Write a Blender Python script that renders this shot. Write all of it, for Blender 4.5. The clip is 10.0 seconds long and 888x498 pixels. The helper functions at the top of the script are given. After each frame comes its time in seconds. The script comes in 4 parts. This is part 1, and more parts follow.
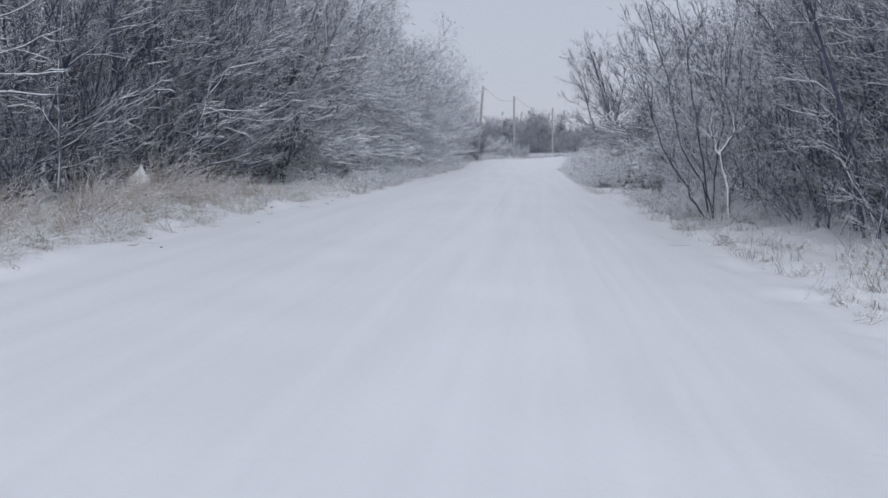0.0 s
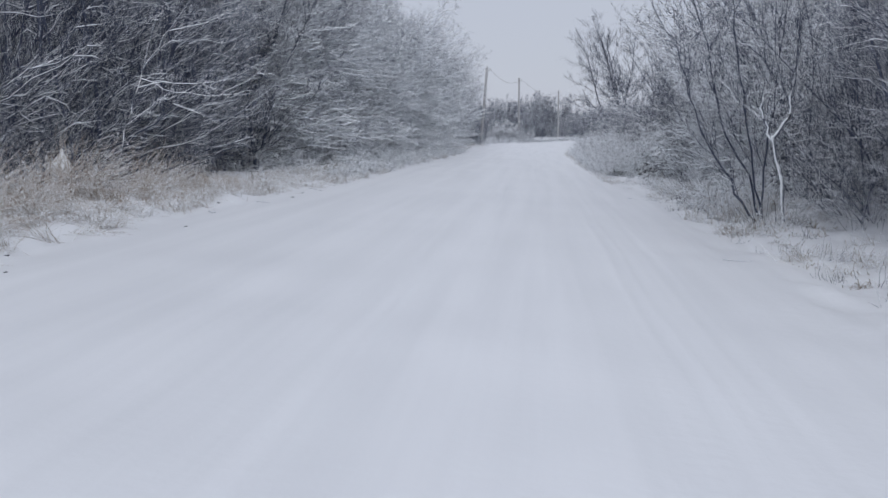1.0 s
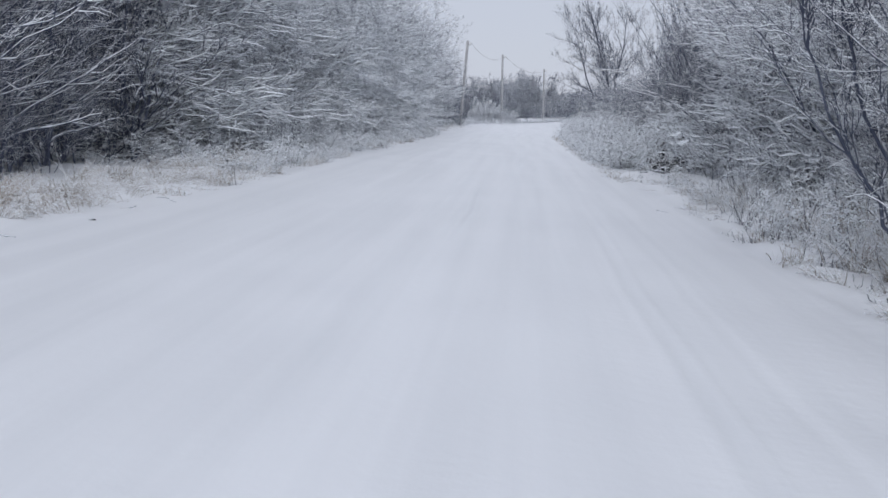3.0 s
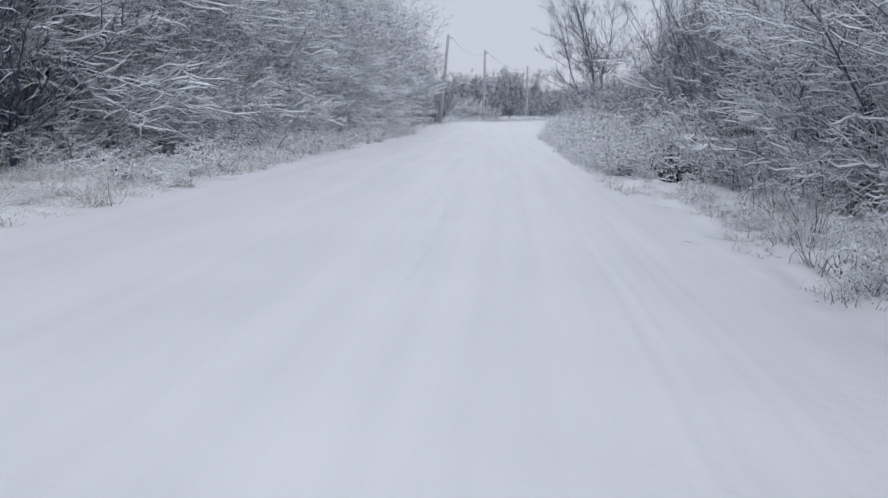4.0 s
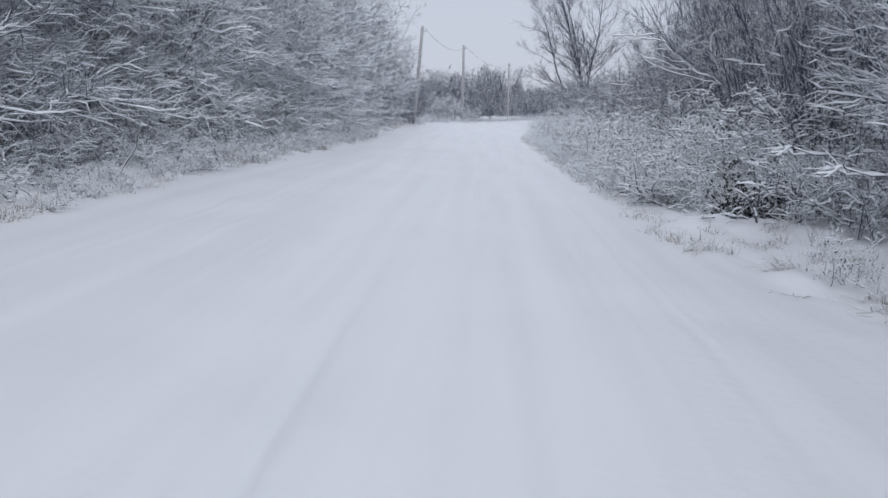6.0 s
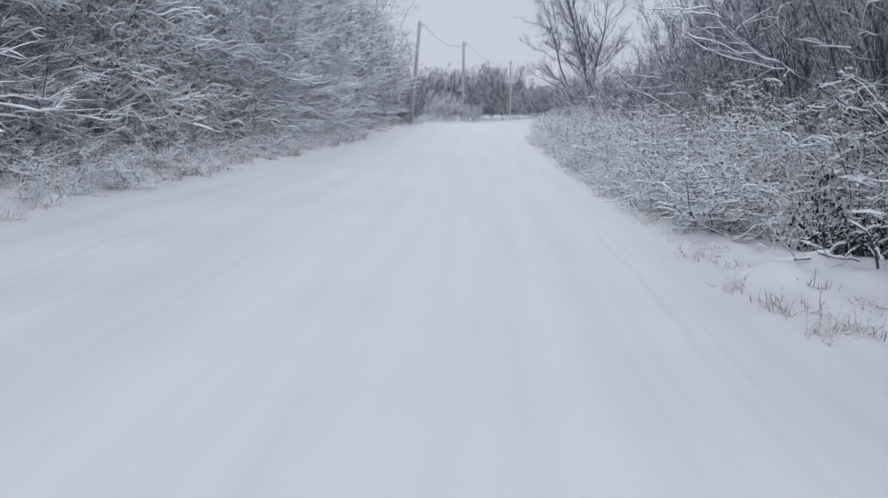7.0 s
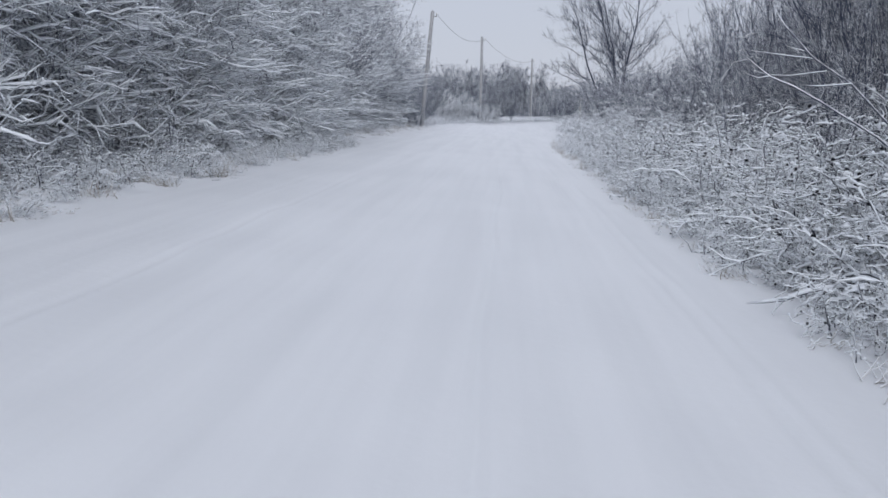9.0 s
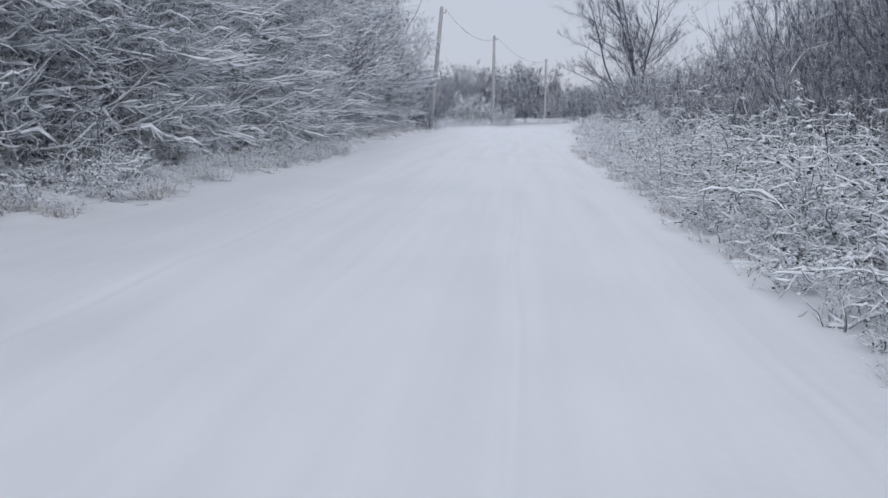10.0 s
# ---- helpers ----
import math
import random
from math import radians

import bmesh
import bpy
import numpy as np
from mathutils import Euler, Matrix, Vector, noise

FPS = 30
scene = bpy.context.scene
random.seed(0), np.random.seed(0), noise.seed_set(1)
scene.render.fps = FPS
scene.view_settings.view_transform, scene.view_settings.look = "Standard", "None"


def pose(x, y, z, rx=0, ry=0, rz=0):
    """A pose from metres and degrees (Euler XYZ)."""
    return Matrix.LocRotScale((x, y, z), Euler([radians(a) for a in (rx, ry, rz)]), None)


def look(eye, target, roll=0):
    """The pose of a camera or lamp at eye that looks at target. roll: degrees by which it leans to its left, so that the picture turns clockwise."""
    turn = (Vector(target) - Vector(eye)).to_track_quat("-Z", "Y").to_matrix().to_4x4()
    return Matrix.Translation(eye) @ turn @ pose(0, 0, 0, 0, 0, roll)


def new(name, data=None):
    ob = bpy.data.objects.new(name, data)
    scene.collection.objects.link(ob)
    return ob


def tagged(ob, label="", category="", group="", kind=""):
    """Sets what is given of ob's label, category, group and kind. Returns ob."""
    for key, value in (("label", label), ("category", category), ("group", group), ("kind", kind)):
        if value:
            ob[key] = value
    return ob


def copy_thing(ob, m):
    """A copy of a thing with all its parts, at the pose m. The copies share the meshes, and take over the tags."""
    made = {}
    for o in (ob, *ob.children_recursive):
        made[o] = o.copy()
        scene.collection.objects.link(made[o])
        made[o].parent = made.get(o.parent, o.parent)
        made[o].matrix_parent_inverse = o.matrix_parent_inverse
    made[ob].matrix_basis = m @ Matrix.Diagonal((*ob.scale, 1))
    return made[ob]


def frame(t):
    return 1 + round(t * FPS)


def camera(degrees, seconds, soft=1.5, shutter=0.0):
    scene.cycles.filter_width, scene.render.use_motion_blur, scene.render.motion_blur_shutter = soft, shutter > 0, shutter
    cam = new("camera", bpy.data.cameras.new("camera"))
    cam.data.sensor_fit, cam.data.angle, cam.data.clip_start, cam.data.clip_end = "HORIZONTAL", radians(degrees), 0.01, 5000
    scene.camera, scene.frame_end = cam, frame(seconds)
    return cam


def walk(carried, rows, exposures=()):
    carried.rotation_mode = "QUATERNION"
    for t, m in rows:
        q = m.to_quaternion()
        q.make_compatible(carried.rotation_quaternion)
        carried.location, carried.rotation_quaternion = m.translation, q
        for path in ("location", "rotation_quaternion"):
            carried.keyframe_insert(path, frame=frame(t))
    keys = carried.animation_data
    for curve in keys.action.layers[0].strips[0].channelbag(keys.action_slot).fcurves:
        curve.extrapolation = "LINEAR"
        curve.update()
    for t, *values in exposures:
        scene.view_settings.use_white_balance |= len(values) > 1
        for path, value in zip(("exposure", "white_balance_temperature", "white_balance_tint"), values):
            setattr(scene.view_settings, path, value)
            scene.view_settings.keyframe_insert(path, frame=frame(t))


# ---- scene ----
# ---- camera and path ----
cam = camera(46, 10.0, soft=1.5)
PATH = (  # seconds, x, y, z, pitch, roll, yaw
    (0, 0.073, 0.000, 1.412, -5.27, -0.77, 4.90),
    (0.5, 0.036, 1.781, 1.415, -5.71, -0.61, 5.08),
    (1, -0.005, 3.712, 1.418, -6.18, -0.43, 5.12),
    (1.5, -0.030, 5.451, 1.415, -6.49, -0.43, 5.12),
    (2, -0.045, 7.371, 1.412, -6.86, -0.06, 4.89),
    (2.5, -0.046, 9.347, 1.409, -7.11, 0.07, 4.58),
    (4, -0.033, 15.521, 1.398, -7.39, 0.51, 3.19),
    (4.5, -0.024, 17.445, 1.393, -7.40, 0.57, 2.80),
    (5, -0.014, 19.505, 1.390, -7.39, 0.62, 2.41),
    (5.5, 0.001, 21.442, 1.386, -7.38, 0.56, 2.22),
    (7, 0.045, 27.552, 1.383, -7.43, 0.15, 2.27),
    (7.5, 0.049, 29.490, 1.384, -7.45, 0.08, 2.47),
    (8, 0.037, 31.572, 1.387, -7.47, 0.15, 2.71),
    (8.5, 0.026, 33.477, 1.390, -7.44, 0.28, 2.96),
    (9, 0.021, 35.558, 1.397, -7.40, 0.70, 3.24),
    (9.5, -0.011, 37.415, 1.397, -7.36, 0.92, 3.54),
    (10, -0.079, 39.384, 1.383, -7.28, 0.37, 3.95),
)


def heading(x, y, z, pitch, roll, yaw):
    p, w = radians(pitch), radians(yaw)
    ahead = Vector((-math.sin(w) * math.cos(p), math.cos(w) * math.cos(p), math.sin(p)))
    return look((x, y, z), Vector((x, y, z)) + ahead, roll)


walk(cam, [(t, heading(*row)) for t, *row in PATH], [(0, -0.12), (1.5, -0.07), (2.5, 0.02), (4.5, 0.05), (6.0, 0.05), (8.5, 0.0), (10, 0.0)])

# ---- world and light: an overcast winter sky ----
world = bpy.data.worlds.new("overcast_sky")
scene.world = world
world.use_nodes = True
wn, wl = world.node_tree.nodes, world.node_tree.links
wn.clear()
w_out, w_bg, w_sky, w_mix = (wn.new(k) for k in ("ShaderNodeOutputWorld", "ShaderNodeBackground", "ShaderNodeTexSky", "ShaderNodeMix"))
SUN_ELEVATION, SUN_TURN = 35, 174
w_sky.sky_type, w_sky.sun_disc = "NISHITA", False
w_sky.sun_elevation, w_sky.sun_rotation = radians(SUN_ELEVATION), radians(SUN_TURN)
w_mix.data_type = "RGBA"
w_mix.inputs["Factor"].default_value = 0.92
w_mix.inputs["B"].default_value = (5.45, 5.80, 6.85, 1)
wl.new(w_sky.outputs["Color"], w_mix.inputs["A"])
wl.new(w_mix.outputs["Result"], w_bg.inputs["Color"])
w_bg.inputs["Strength"].default_value = 0.1
wl.new(w_bg.outputs["Background"], w_out.inputs["Surface"])
sun = new("sun", bpy.data.lights.new("sun", "SUN"))
sun.data.energy, sun.data.angle, sun.data.color = 1.68, radians(60), (0.93, 0.96, 1.0)
se, sr = radians(SUN_ELEVATION), radians(SUN_TURN)
sun.matrix_world = look((0, 0, 60), (-math.sin(sr) * math.cos(se), -math.cos(sr) * math.cos(se), 60 - math.sin(se)))


# ---- materials ----
def material(name, rough=0.8):
    m = bpy.data.materials.new(name)
    m.use_nodes = True
    n, k = m.node_tree.nodes, m.node_tree.links
    bsdf = n["Principled BSDF"]
    bsdf.inputs["Roughness"].default_value = rough
    bsdf.inputs["Specular IOR Level"].default_value = 0.25
    return m, n, k, bsdf


def mixed(n, k, fac, a, b):
    x = n.new("ShaderNodeMix")
    x.data_type = "RGBA"
    for key, v in (("Factor", fac), ("A", a), ("B", b)):
        if isinstance(v, (int, float)):
            x.inputs[key].default_value = v
        elif isinstance(v, tuple):
            x.inputs[key].default_value = (*v, 1)
        else:
            k.new(v, x.inputs[key])
    return x.outputs["Result"]


def noise_of(n, k, scale, detail=4.0, stretch=None, kind="Position"):
    g = n.new("ShaderNodeNewGeometry") if kind == "Position" else n.new("ShaderNodeTexCoord")
    src = g.outputs[kind]
    if stretch:
        mp = n.new("ShaderNodeMapping")
        mp.inputs["Scale"].default_value = stretch
        k.new(src, mp.inputs["Vector"])
        src = mp.outputs["Vector"]
    t = n.new("ShaderNodeTexNoise")
    t.inputs["Scale"].default_value, t.inputs["Detail"].default_value = scale, detail
    k.new(src, t.inputs["Vector"])
    return t.outputs["Fac"]


def ramp(n, k, src, lo, hi):
    r = n.new("ShaderNodeMapRange")
    r.interpolation_type = "SMOOTHSTEP"
    r.inputs["From Min"].default_value, r.inputs["From Max"].default_value = lo, hi
    k.new(src, r.inputs["Value"])
    return r.outputs["Result"]


def maths(n, k, op, a, b):
    x = n.new("ShaderNodeMath")
    x.operation = op
    for i, v in enumerate((a, b)):
        if isinstance(v, (int, float)):
            x.inputs[i].default_value = v
        else:
            k.new(v, x.inputs[i])
    return x.outputs["Value"]


def bumped(n, k, bsdf, src, strength, distance):
    b = n.new("ShaderNodeBump")
    b.inputs["Strength"].default_value, b.inputs["Distance"].default_value = strength, distance
    k.new(src, b.inputs["Height"])
    k.new(b.outputs["Normal"], bsdf.inputs["Normal"])


SNOW = (0.80, 0.82, 0.85)


def dusted(name, dark, light, lo, hi, grain=60.0, patch=0.55, wind=(-0.30, -0.30, 0.9)):
    """Bark, leaf or stalk with snow lying on its upper and windward side."""
    m, n, k, bsdf = material(name, 0.85)
    g = n.new("ShaderNodeNewGeometry")
    d = n.new("ShaderNodeVectorMath")
    d.operation = "DOT_PRODUCT"
    d.inputs[1].default_value = wind
    k.new(g.outputs["Normal"], d.inputs[0])
    blot = noise_of(n, k, 7.0, 3.0)
    lie = maths(n, k, "ADD", d.outputs["Value"], maths(n, k, "MULTIPLY", maths(n, k, "SUBTRACT", blot, 0.5), patch * 2))
    fac = ramp(n, k, lie, lo, hi)
    info = n.new("ShaderNodeObjectInfo")
    grainy = maths(n, k, "ADD", maths(n, k, "MULTIPLY", noise_of(n, k, grain, 3.0), 0.7), maths(n, k, "MULTIPLY", info.outputs["Random"], 0.3))
    bark = mixed(n, k, grainy, dark, light)
    k.new(mixed(n, k, fac, bark, SNOW), bsdf.inputs["Base Color"])
    return m


CAP, n, k, bsdf = material("clinging_snow", 0.7)
k.new(mixed(n, k, noise_of(n, k, 25.0, 3.0), (0.83, 0.86, 0.90), (0.90, 0.925, 0.955)), bsdf.inputs["Base Color"])
# BARK to CANE: blue tint and lifted darks of haze mixed into the colour.
BARK = dusted("haze_tinted_bark_with_snow", (0.072, 0.084, 0.118), (0.170, 0.183, 0.228), 0.18, 0.56)
TWIG = dusted("twigs_with_snow", (0.068, 0.081, 0.124), (0.162, 0.177, 0.225), 0.07, 0.42)
BARE = dusted("haze_tinted_twigs_with_little_snow", (0.052, 0.063, 0.100), (0.120, 0.134, 0.184), 0.45, 0.85)
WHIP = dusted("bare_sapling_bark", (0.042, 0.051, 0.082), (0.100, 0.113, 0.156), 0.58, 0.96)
FROST = dusted("snow_dusted_far_twigs", (0.045, 0.057, 0.090), (0.102, 0.116, 0.158), 0.58, 0.95)
CANE = dusted("bramble_canes_with_snow", (0.044, 0.050, 0.072), (0.120, 0.125, 0.150), 0.10, 0.48)
# leaf colour taken near black: the shade of hollows is in it
LEAF = dusted("withered_shade_dark_leaf_with_snow", (0.020, 0.022, 0.029), (0.052, 0.053, 0.060), 0.72, 1.05, 25.0, 0.3)
STRAW = dusted("dry_grass_with_snow", (0.33, 0.262, 0.205), (0.56, 0.475, 0.40), 0.15, 0.80, 9.0, 0.75)
RIMED = dusted("withered_grass_laden_with_snow", (0.26, 0.225, 0.195), (0.47, 0.415, 0.365), -0.15, 0.42, 9.0, 0.75)

snow_mat, n, k, bsdf = material("road_and_verge_snow", 0.75)
bsdf.inputs["Roughness"].default_value, bsdf.inputs["Specular IOR Level"].default_value = 0.5, 0.6
streak = noise_of(n, k, 1.0, 5.0, (3.2, 0.10, 1.0))
broad = noise_of(n, k, 0.35, 3.0)
tone = ramp(n, k, maths(n, k, "ADD", maths(n, k, "MULTIPLY", streak, 0.7), maths(n, k, "MULTIPLY", broad, 0.3)), 0.30, 0.68)
k.new(mixed(n, k, tone, (0.745, 0.757, 0.778), (0.812, 0.822, 0.842)), bsdf.inputs["Base Color"])
fine = maths(n, k, "ADD", noise_of(n, k, 9.0, 6.0), maths(n, k, "MULTIPLY", noise_of(n, k, 1.0, 4.0, (9.0, 0.5, 1.0)), 0.4))
bumped(n, k, bsdf, fine, 0.22, 0.02)

WOOD, n, k, bsdf = material("weathered_grey_pole_wood", 0.85)
vein = noise_of(n, k, 6.0, 6.0, (9.0, 9.0, 0.6))
k.new(mixed(n, k, ramp(n, k, vein, 0.3, 0.7), (0.22, 0.22, 0.23), (0.44, 0.44, 0.45)), bsdf.inputs["Base Color"])
bumped(n, k, bsdf, vein, 0.5, 0.01)
STEEL, n, k, bsdf = material("dull_bracket_steel", 0.5)
bsdf.inputs["Metallic"].default_value = 0.8
k.new(mixed(n, k, noise_of(n, k, 30.0), (0.12, 0.11, 0.10), (0.25, 0.25, 0.25)), bsdf.inputs["Base Color"])
PORCELAIN, n, k, bsdf = material("white_porcelain", 0.25)
bsdf.inputs["Base Color"].default_value = (0.72, 0.72, 0.70, 1)
CABLE, n, k, bsdf = material("black_cable", 0.6)
bsdf.inputs["Base Color"].default_value = (0.05, 0.05, 0.055, 1)
CONCRETE, n, k, bsdf = material("pale_concrete", 0.9)
k.new(mixed(n, k, noise_of(n, k, 12.0, 6.0), (0.34, 0.34, 0.33), (0.52, 0.52, 0.50)), bsdf.inputs["Base Color"])
BAG, n, k, bsdf = material("thin_white_plastic", 0.45)
k.new(mixed(n, k, noise_of(n, k, 14.0, 4.0), (0.62, 0.63, 0.64), (0.82, 0.83, 0.84)), bsdf.inputs["Base Color"])


# ---- the lie of the land ----
def smooth(a, b, v):
    s = np.clip((v - a) / (b - a), 0, 1)
    return s * s * (3 - 2 * s)


def bend(y):
    """How far the road has swung to the right at y."""
    return 0.012 * np.maximum(0.0, np.minimum(y, 119.7) - 108.0) ** 2 + 0.28 * np.maximum(0.0, y - 119.7)


def waves(x, y, size, seed):
    """Smooth unevenness of about 1, from a few crossing waves."""
    r = np.random.RandomState(seed)
    out = 0.0
    for i in range(9):
        a, ph, f = r.uniform(0, 6.283), r.uniform(0, 6.283), r.uniform(0.6, 2.2) * 6.283 / size
        out = out + np.sin((x * np.cos(a) + y * np.sin(a)) * f + ph)
    return out / 3.0


# ruts left by tyres: offset from the road's line, half width, depth, ridge
RUTS = ((-2.62, 0.045, 0.002, 0.006), (-2.45, 0.04, 0.002, 0.004), (-1.80, 0.045, 0.003, 0.006), (-1.50, 0.045, 0.003, 0.006), (-0.86, 0.05, 0.020, 0.003),
        (0.02, 0.03, 0.015, 0.001), (0.93, 0.045, 0.003, 0.006), (1.22, 0.045, 0.003, 0.006), (-3.1, 0.05, 0.002, 0.005), (-1.06, 0.04, 0.003, 0.004), (0.35, 0.05, 0.002, 0.003))


def ground_z(x, y):
    x, y = np.asarray(x, float), np.asarray(y, float)
    u = x - bend(y)
    z = 0.062 * (2.2 - np.clip(u, -4.4, 2.2))
    z = z + 0.10 * smooth(-4.3, -5.6, u) + 0.25 * smooth(-7.0, -16.0, u) - 0.05 * smooth(2.3, 3.2, u) + 0.14 * smooth(2.8, 5.2, u) + 0.25 * smooth(4.5, 12.0, u)
    z = z + 0.22 * (np.maximum(0.0, np.minimum(y, 200.0) - 60.0) / 110.0) ** 2
    edge = smooth(-4.0, -4.9, u) + smooth(2.0, 2.8, u)
    z = z + edge * (0.022 * waves(x, y, 0.7, 6) + 0.03 * waves(x, y, 1.1, 3) + 0.04 * waves(x, y, 3.3, 4)) + 0.008 * waves(x, y, 2.6, 5)
    near = smooth(140.0, 90.0, y) * (1 - smooth(-4.0, -4.6, u)) * (1 - smooth(1.8, 2.4, u))
    for i, (at, half, deep, ridge) in enumerate(RUTS):
        d = (u - at - 0.10 * np.sin(y * 0.055 + i * 1.7) - 0.02 * np.sin(y * 0.9 + i)) / half
        worn = 0.45 + 0.55 * smooth(-0.3, 0.7, np.sin(y * 0.13 + i * 2.1) + 0.4 * np.sin(y * 0.37 + i))
        if i in (0, 1, 2, 3, 8):  # pale ridges, plain only farther on
            worn = worn * (0.25 + 0.75 * smooth(27, 36, y))
        if i in (4, 5):  # the two dark ruts show only over a stretch each
            a, b = ((20.5, 33.0), (36.0, 60.0))[i - 4]
            worn = 0.15 + 0.85 * smooth(a, a + 3, y) * smooth(b, b - 6, y)
        z = z + 1.2 * near * worn * (-deep * np.exp(-d * d) + ridge * np.exp(-(d - 1.7) ** 2 * 1.6) + 0.6 * ridge * np.exp(-(d + 1.7) ** 2 * 1.6))
    return z


def spread(*stretches):
    out = []
    for a, b, step in stretches:
        out += list(np.arange(a, b - 1e-6, step))
    return np.array(out)


def mesh_of(name, verts, quads=(), tris=(), mat=None, soft_shade=True):
    me = bpy.data.meshes.new(name)
    verts = np.asarray(verts, np.float32).reshape(-1, 3)
    quads, tris = np.asarray(quads, np.int32).reshape(-1, 4), np.asarray(tris, np.int32).reshape(-1, 3)
    me.vertices.add(len(verts))
    me.vertices.foreach_set("co", verts.ravel())
    me.loops.add(quads.size + tris.size)
    me.loops.foreach_set("vertex_index", np.concatenate([quads.ravel(), tris.ravel()]))
    me.polygons.add(len(quads) + len(tris))
    me.polygons.foreach_set("loop_start", np.concatenate([np.arange(len(quads)) * 4, quads.size + np.arange(len(tris)) * 3]).astype(np.int32))
    me.polygons.foreach_set("use_smooth", np.full(len(quads) + len(tris), soft_shade))
    me.update(calc_edges=True)
    if mat:
        me.materials.append(mat)
    return me


def part(name, me, parent, label=""):
    """One mesh object under a thing or a part."""
    ob = new(name, me)
    ob.parent = parent
    return tagged(ob, label)


def solid(name, bm, mat, parent=None, label=""):
    me = bpy.data.meshes.new(name)
    bm.to_mesh(me)
    bm.free()
    me.materials.append(mat)
    for p in me.polygons:
        p.use_smooth = True
    ob = new(name, me)
    if parent:
        ob.parent = parent
    return tagged(ob, label)


gx = spread((-1500, -300, 200), (-300, -60, 40), (-60, -16, 4), (-16, -6, 0.5), (-6, -4, 0.12), (-4, -3.3, 0.06), (-3.3, 1.5, 0.028), (1.5, 2.4, 0.06), (2.4, 5, 0.12), (5, 16, 0.5), (16, 60, 4), (60, 300, 40), (300, 1501, 200))
gy = spread((-600, -60, 90), (-60, -4, 4), (-4, 70, 0.22), (70, 130, 0.8), (130, 250, 3), (250, 600, 50), (600, 3001, 300))
X, Y = np.meshgrid(gx, gy)
row = np.arange((len(gy) - 1) * len(gx)).reshape(len(gy) - 1, len(gx))[:, :-1].ravel()
ground = new("ground", mesh_of("ground", np.stack([X, Y, ground_z(X, Y)], -1), np.stack([row, row + 1, row + 1 + len(gx), row + len(gx)], -1), (), snow_mat))
tagged(ground, "snow-covered road and verges with faint tyre ruts", "ground", "", "structure")


# ---- branching: all branches of one order are grown at once ----
def unit(v):
    return v / np.maximum(np.linalg.norm(v, axis=-1, keepdims=True), 1e-9)


def grow(r, start, way, length, steps, pull, wander, kink=0.0):
    """Polylines (m, steps, 3) from start along way, drawn aside by pull and by chance; kink: zigzag at the joints."""
    pts, d = [start], unit(way)
    for i in range(1, steps):
        d = unit(d + np.asarray(pull) / steps + r.normal(0, wander / np.sqrt(steps), d.shape))
        pts.append(pts[-1] + d * (length / (steps - 1))[:, None])
    P = np.stack(pts, 1)
    if kink:
        P[:, 1:] += r.normal(0, kink, P[:, 1:].shape) * (length / (steps - 1))[:, None, None]
    return P


def tubes(P, base, tip, sides):
    """Tapered round branches that end in a point: verts, quads, tris."""
    m, s, _ = P.shape
    t = unit(np.gradient(P, axis=1))
    ref = np.where(np.abs(t[..., 2:3]) > 0.93, np.array([1.0, 0, 0]), np.array([0, 0, 1.0]))
    side = unit(np.cross(t, ref))
    up = np.cross(side, t)
    a = np.pi / 2 + np.arange(sides) * 2 * np.pi / sides
    rad = (base[:, None] + (tip - base)[:, None] * np.linspace(0, 1, s)[None, :] ** 0.8)[:, :-1]
    ring = P[:, :-1, None] + rad[..., None, None] * (np.cos(a)[:, None] * side[:, :-1, None] + np.sin(a)[:, None] * up[:, :-1, None])
    each = (s - 1) * sides + 1
    verts = np.concatenate([ring.reshape(m, -1, 3), P[:, -1:]], 1).reshape(-1, 3)
    k0 = np.arange(sides)
    k1 = (k0 + 1) % sides
    q = np.concatenate([np.stack([j * sides + k0, j * sides + k1, (j + 1) * sides + k1, (j + 1) * sides + k0], -1) for j in range(s - 2)]) if s > 2 else np.zeros((0, 4), int)
    f = np.stack([(s - 2) * sides + k0, (s - 2) * sides + k1, np.full(sides, each - 1)], -1)
    off = (np.arange(m) * each)[:, None, None]
    return verts, (q[None] + off).reshape(-1, 4), (f[None] + off).reshape(-1, 3)


def joined(name, mat, pieces):
    """One mesh; mat is one material, or one for each piece."""
    V, Q, T, at, mq, mt = [], [], [], 0, [], []
    mats = mat if isinstance(mat, (list, tuple)) else [mat] * len(pieces)
    slots = list(dict.fromkeys(mats))
    for (v, q, t), one in zip(pieces, mats):
        V.append(v), Q.append(q + at), T.append(t + at)
        mq.append(np.full(len(q), slots.index(one))), mt.append(np.full(len(t), slots.index(one)))
        at += len(v)
    me = mesh_of(name, np.concatenate(V), np.concatenate(Q), np.concatenate(T))
    for one in slots:
        me.materials.append(one)
    me.polygons.foreach_set("material_index", np.concatenate(mq + mt).astype(np.int32))
    return me


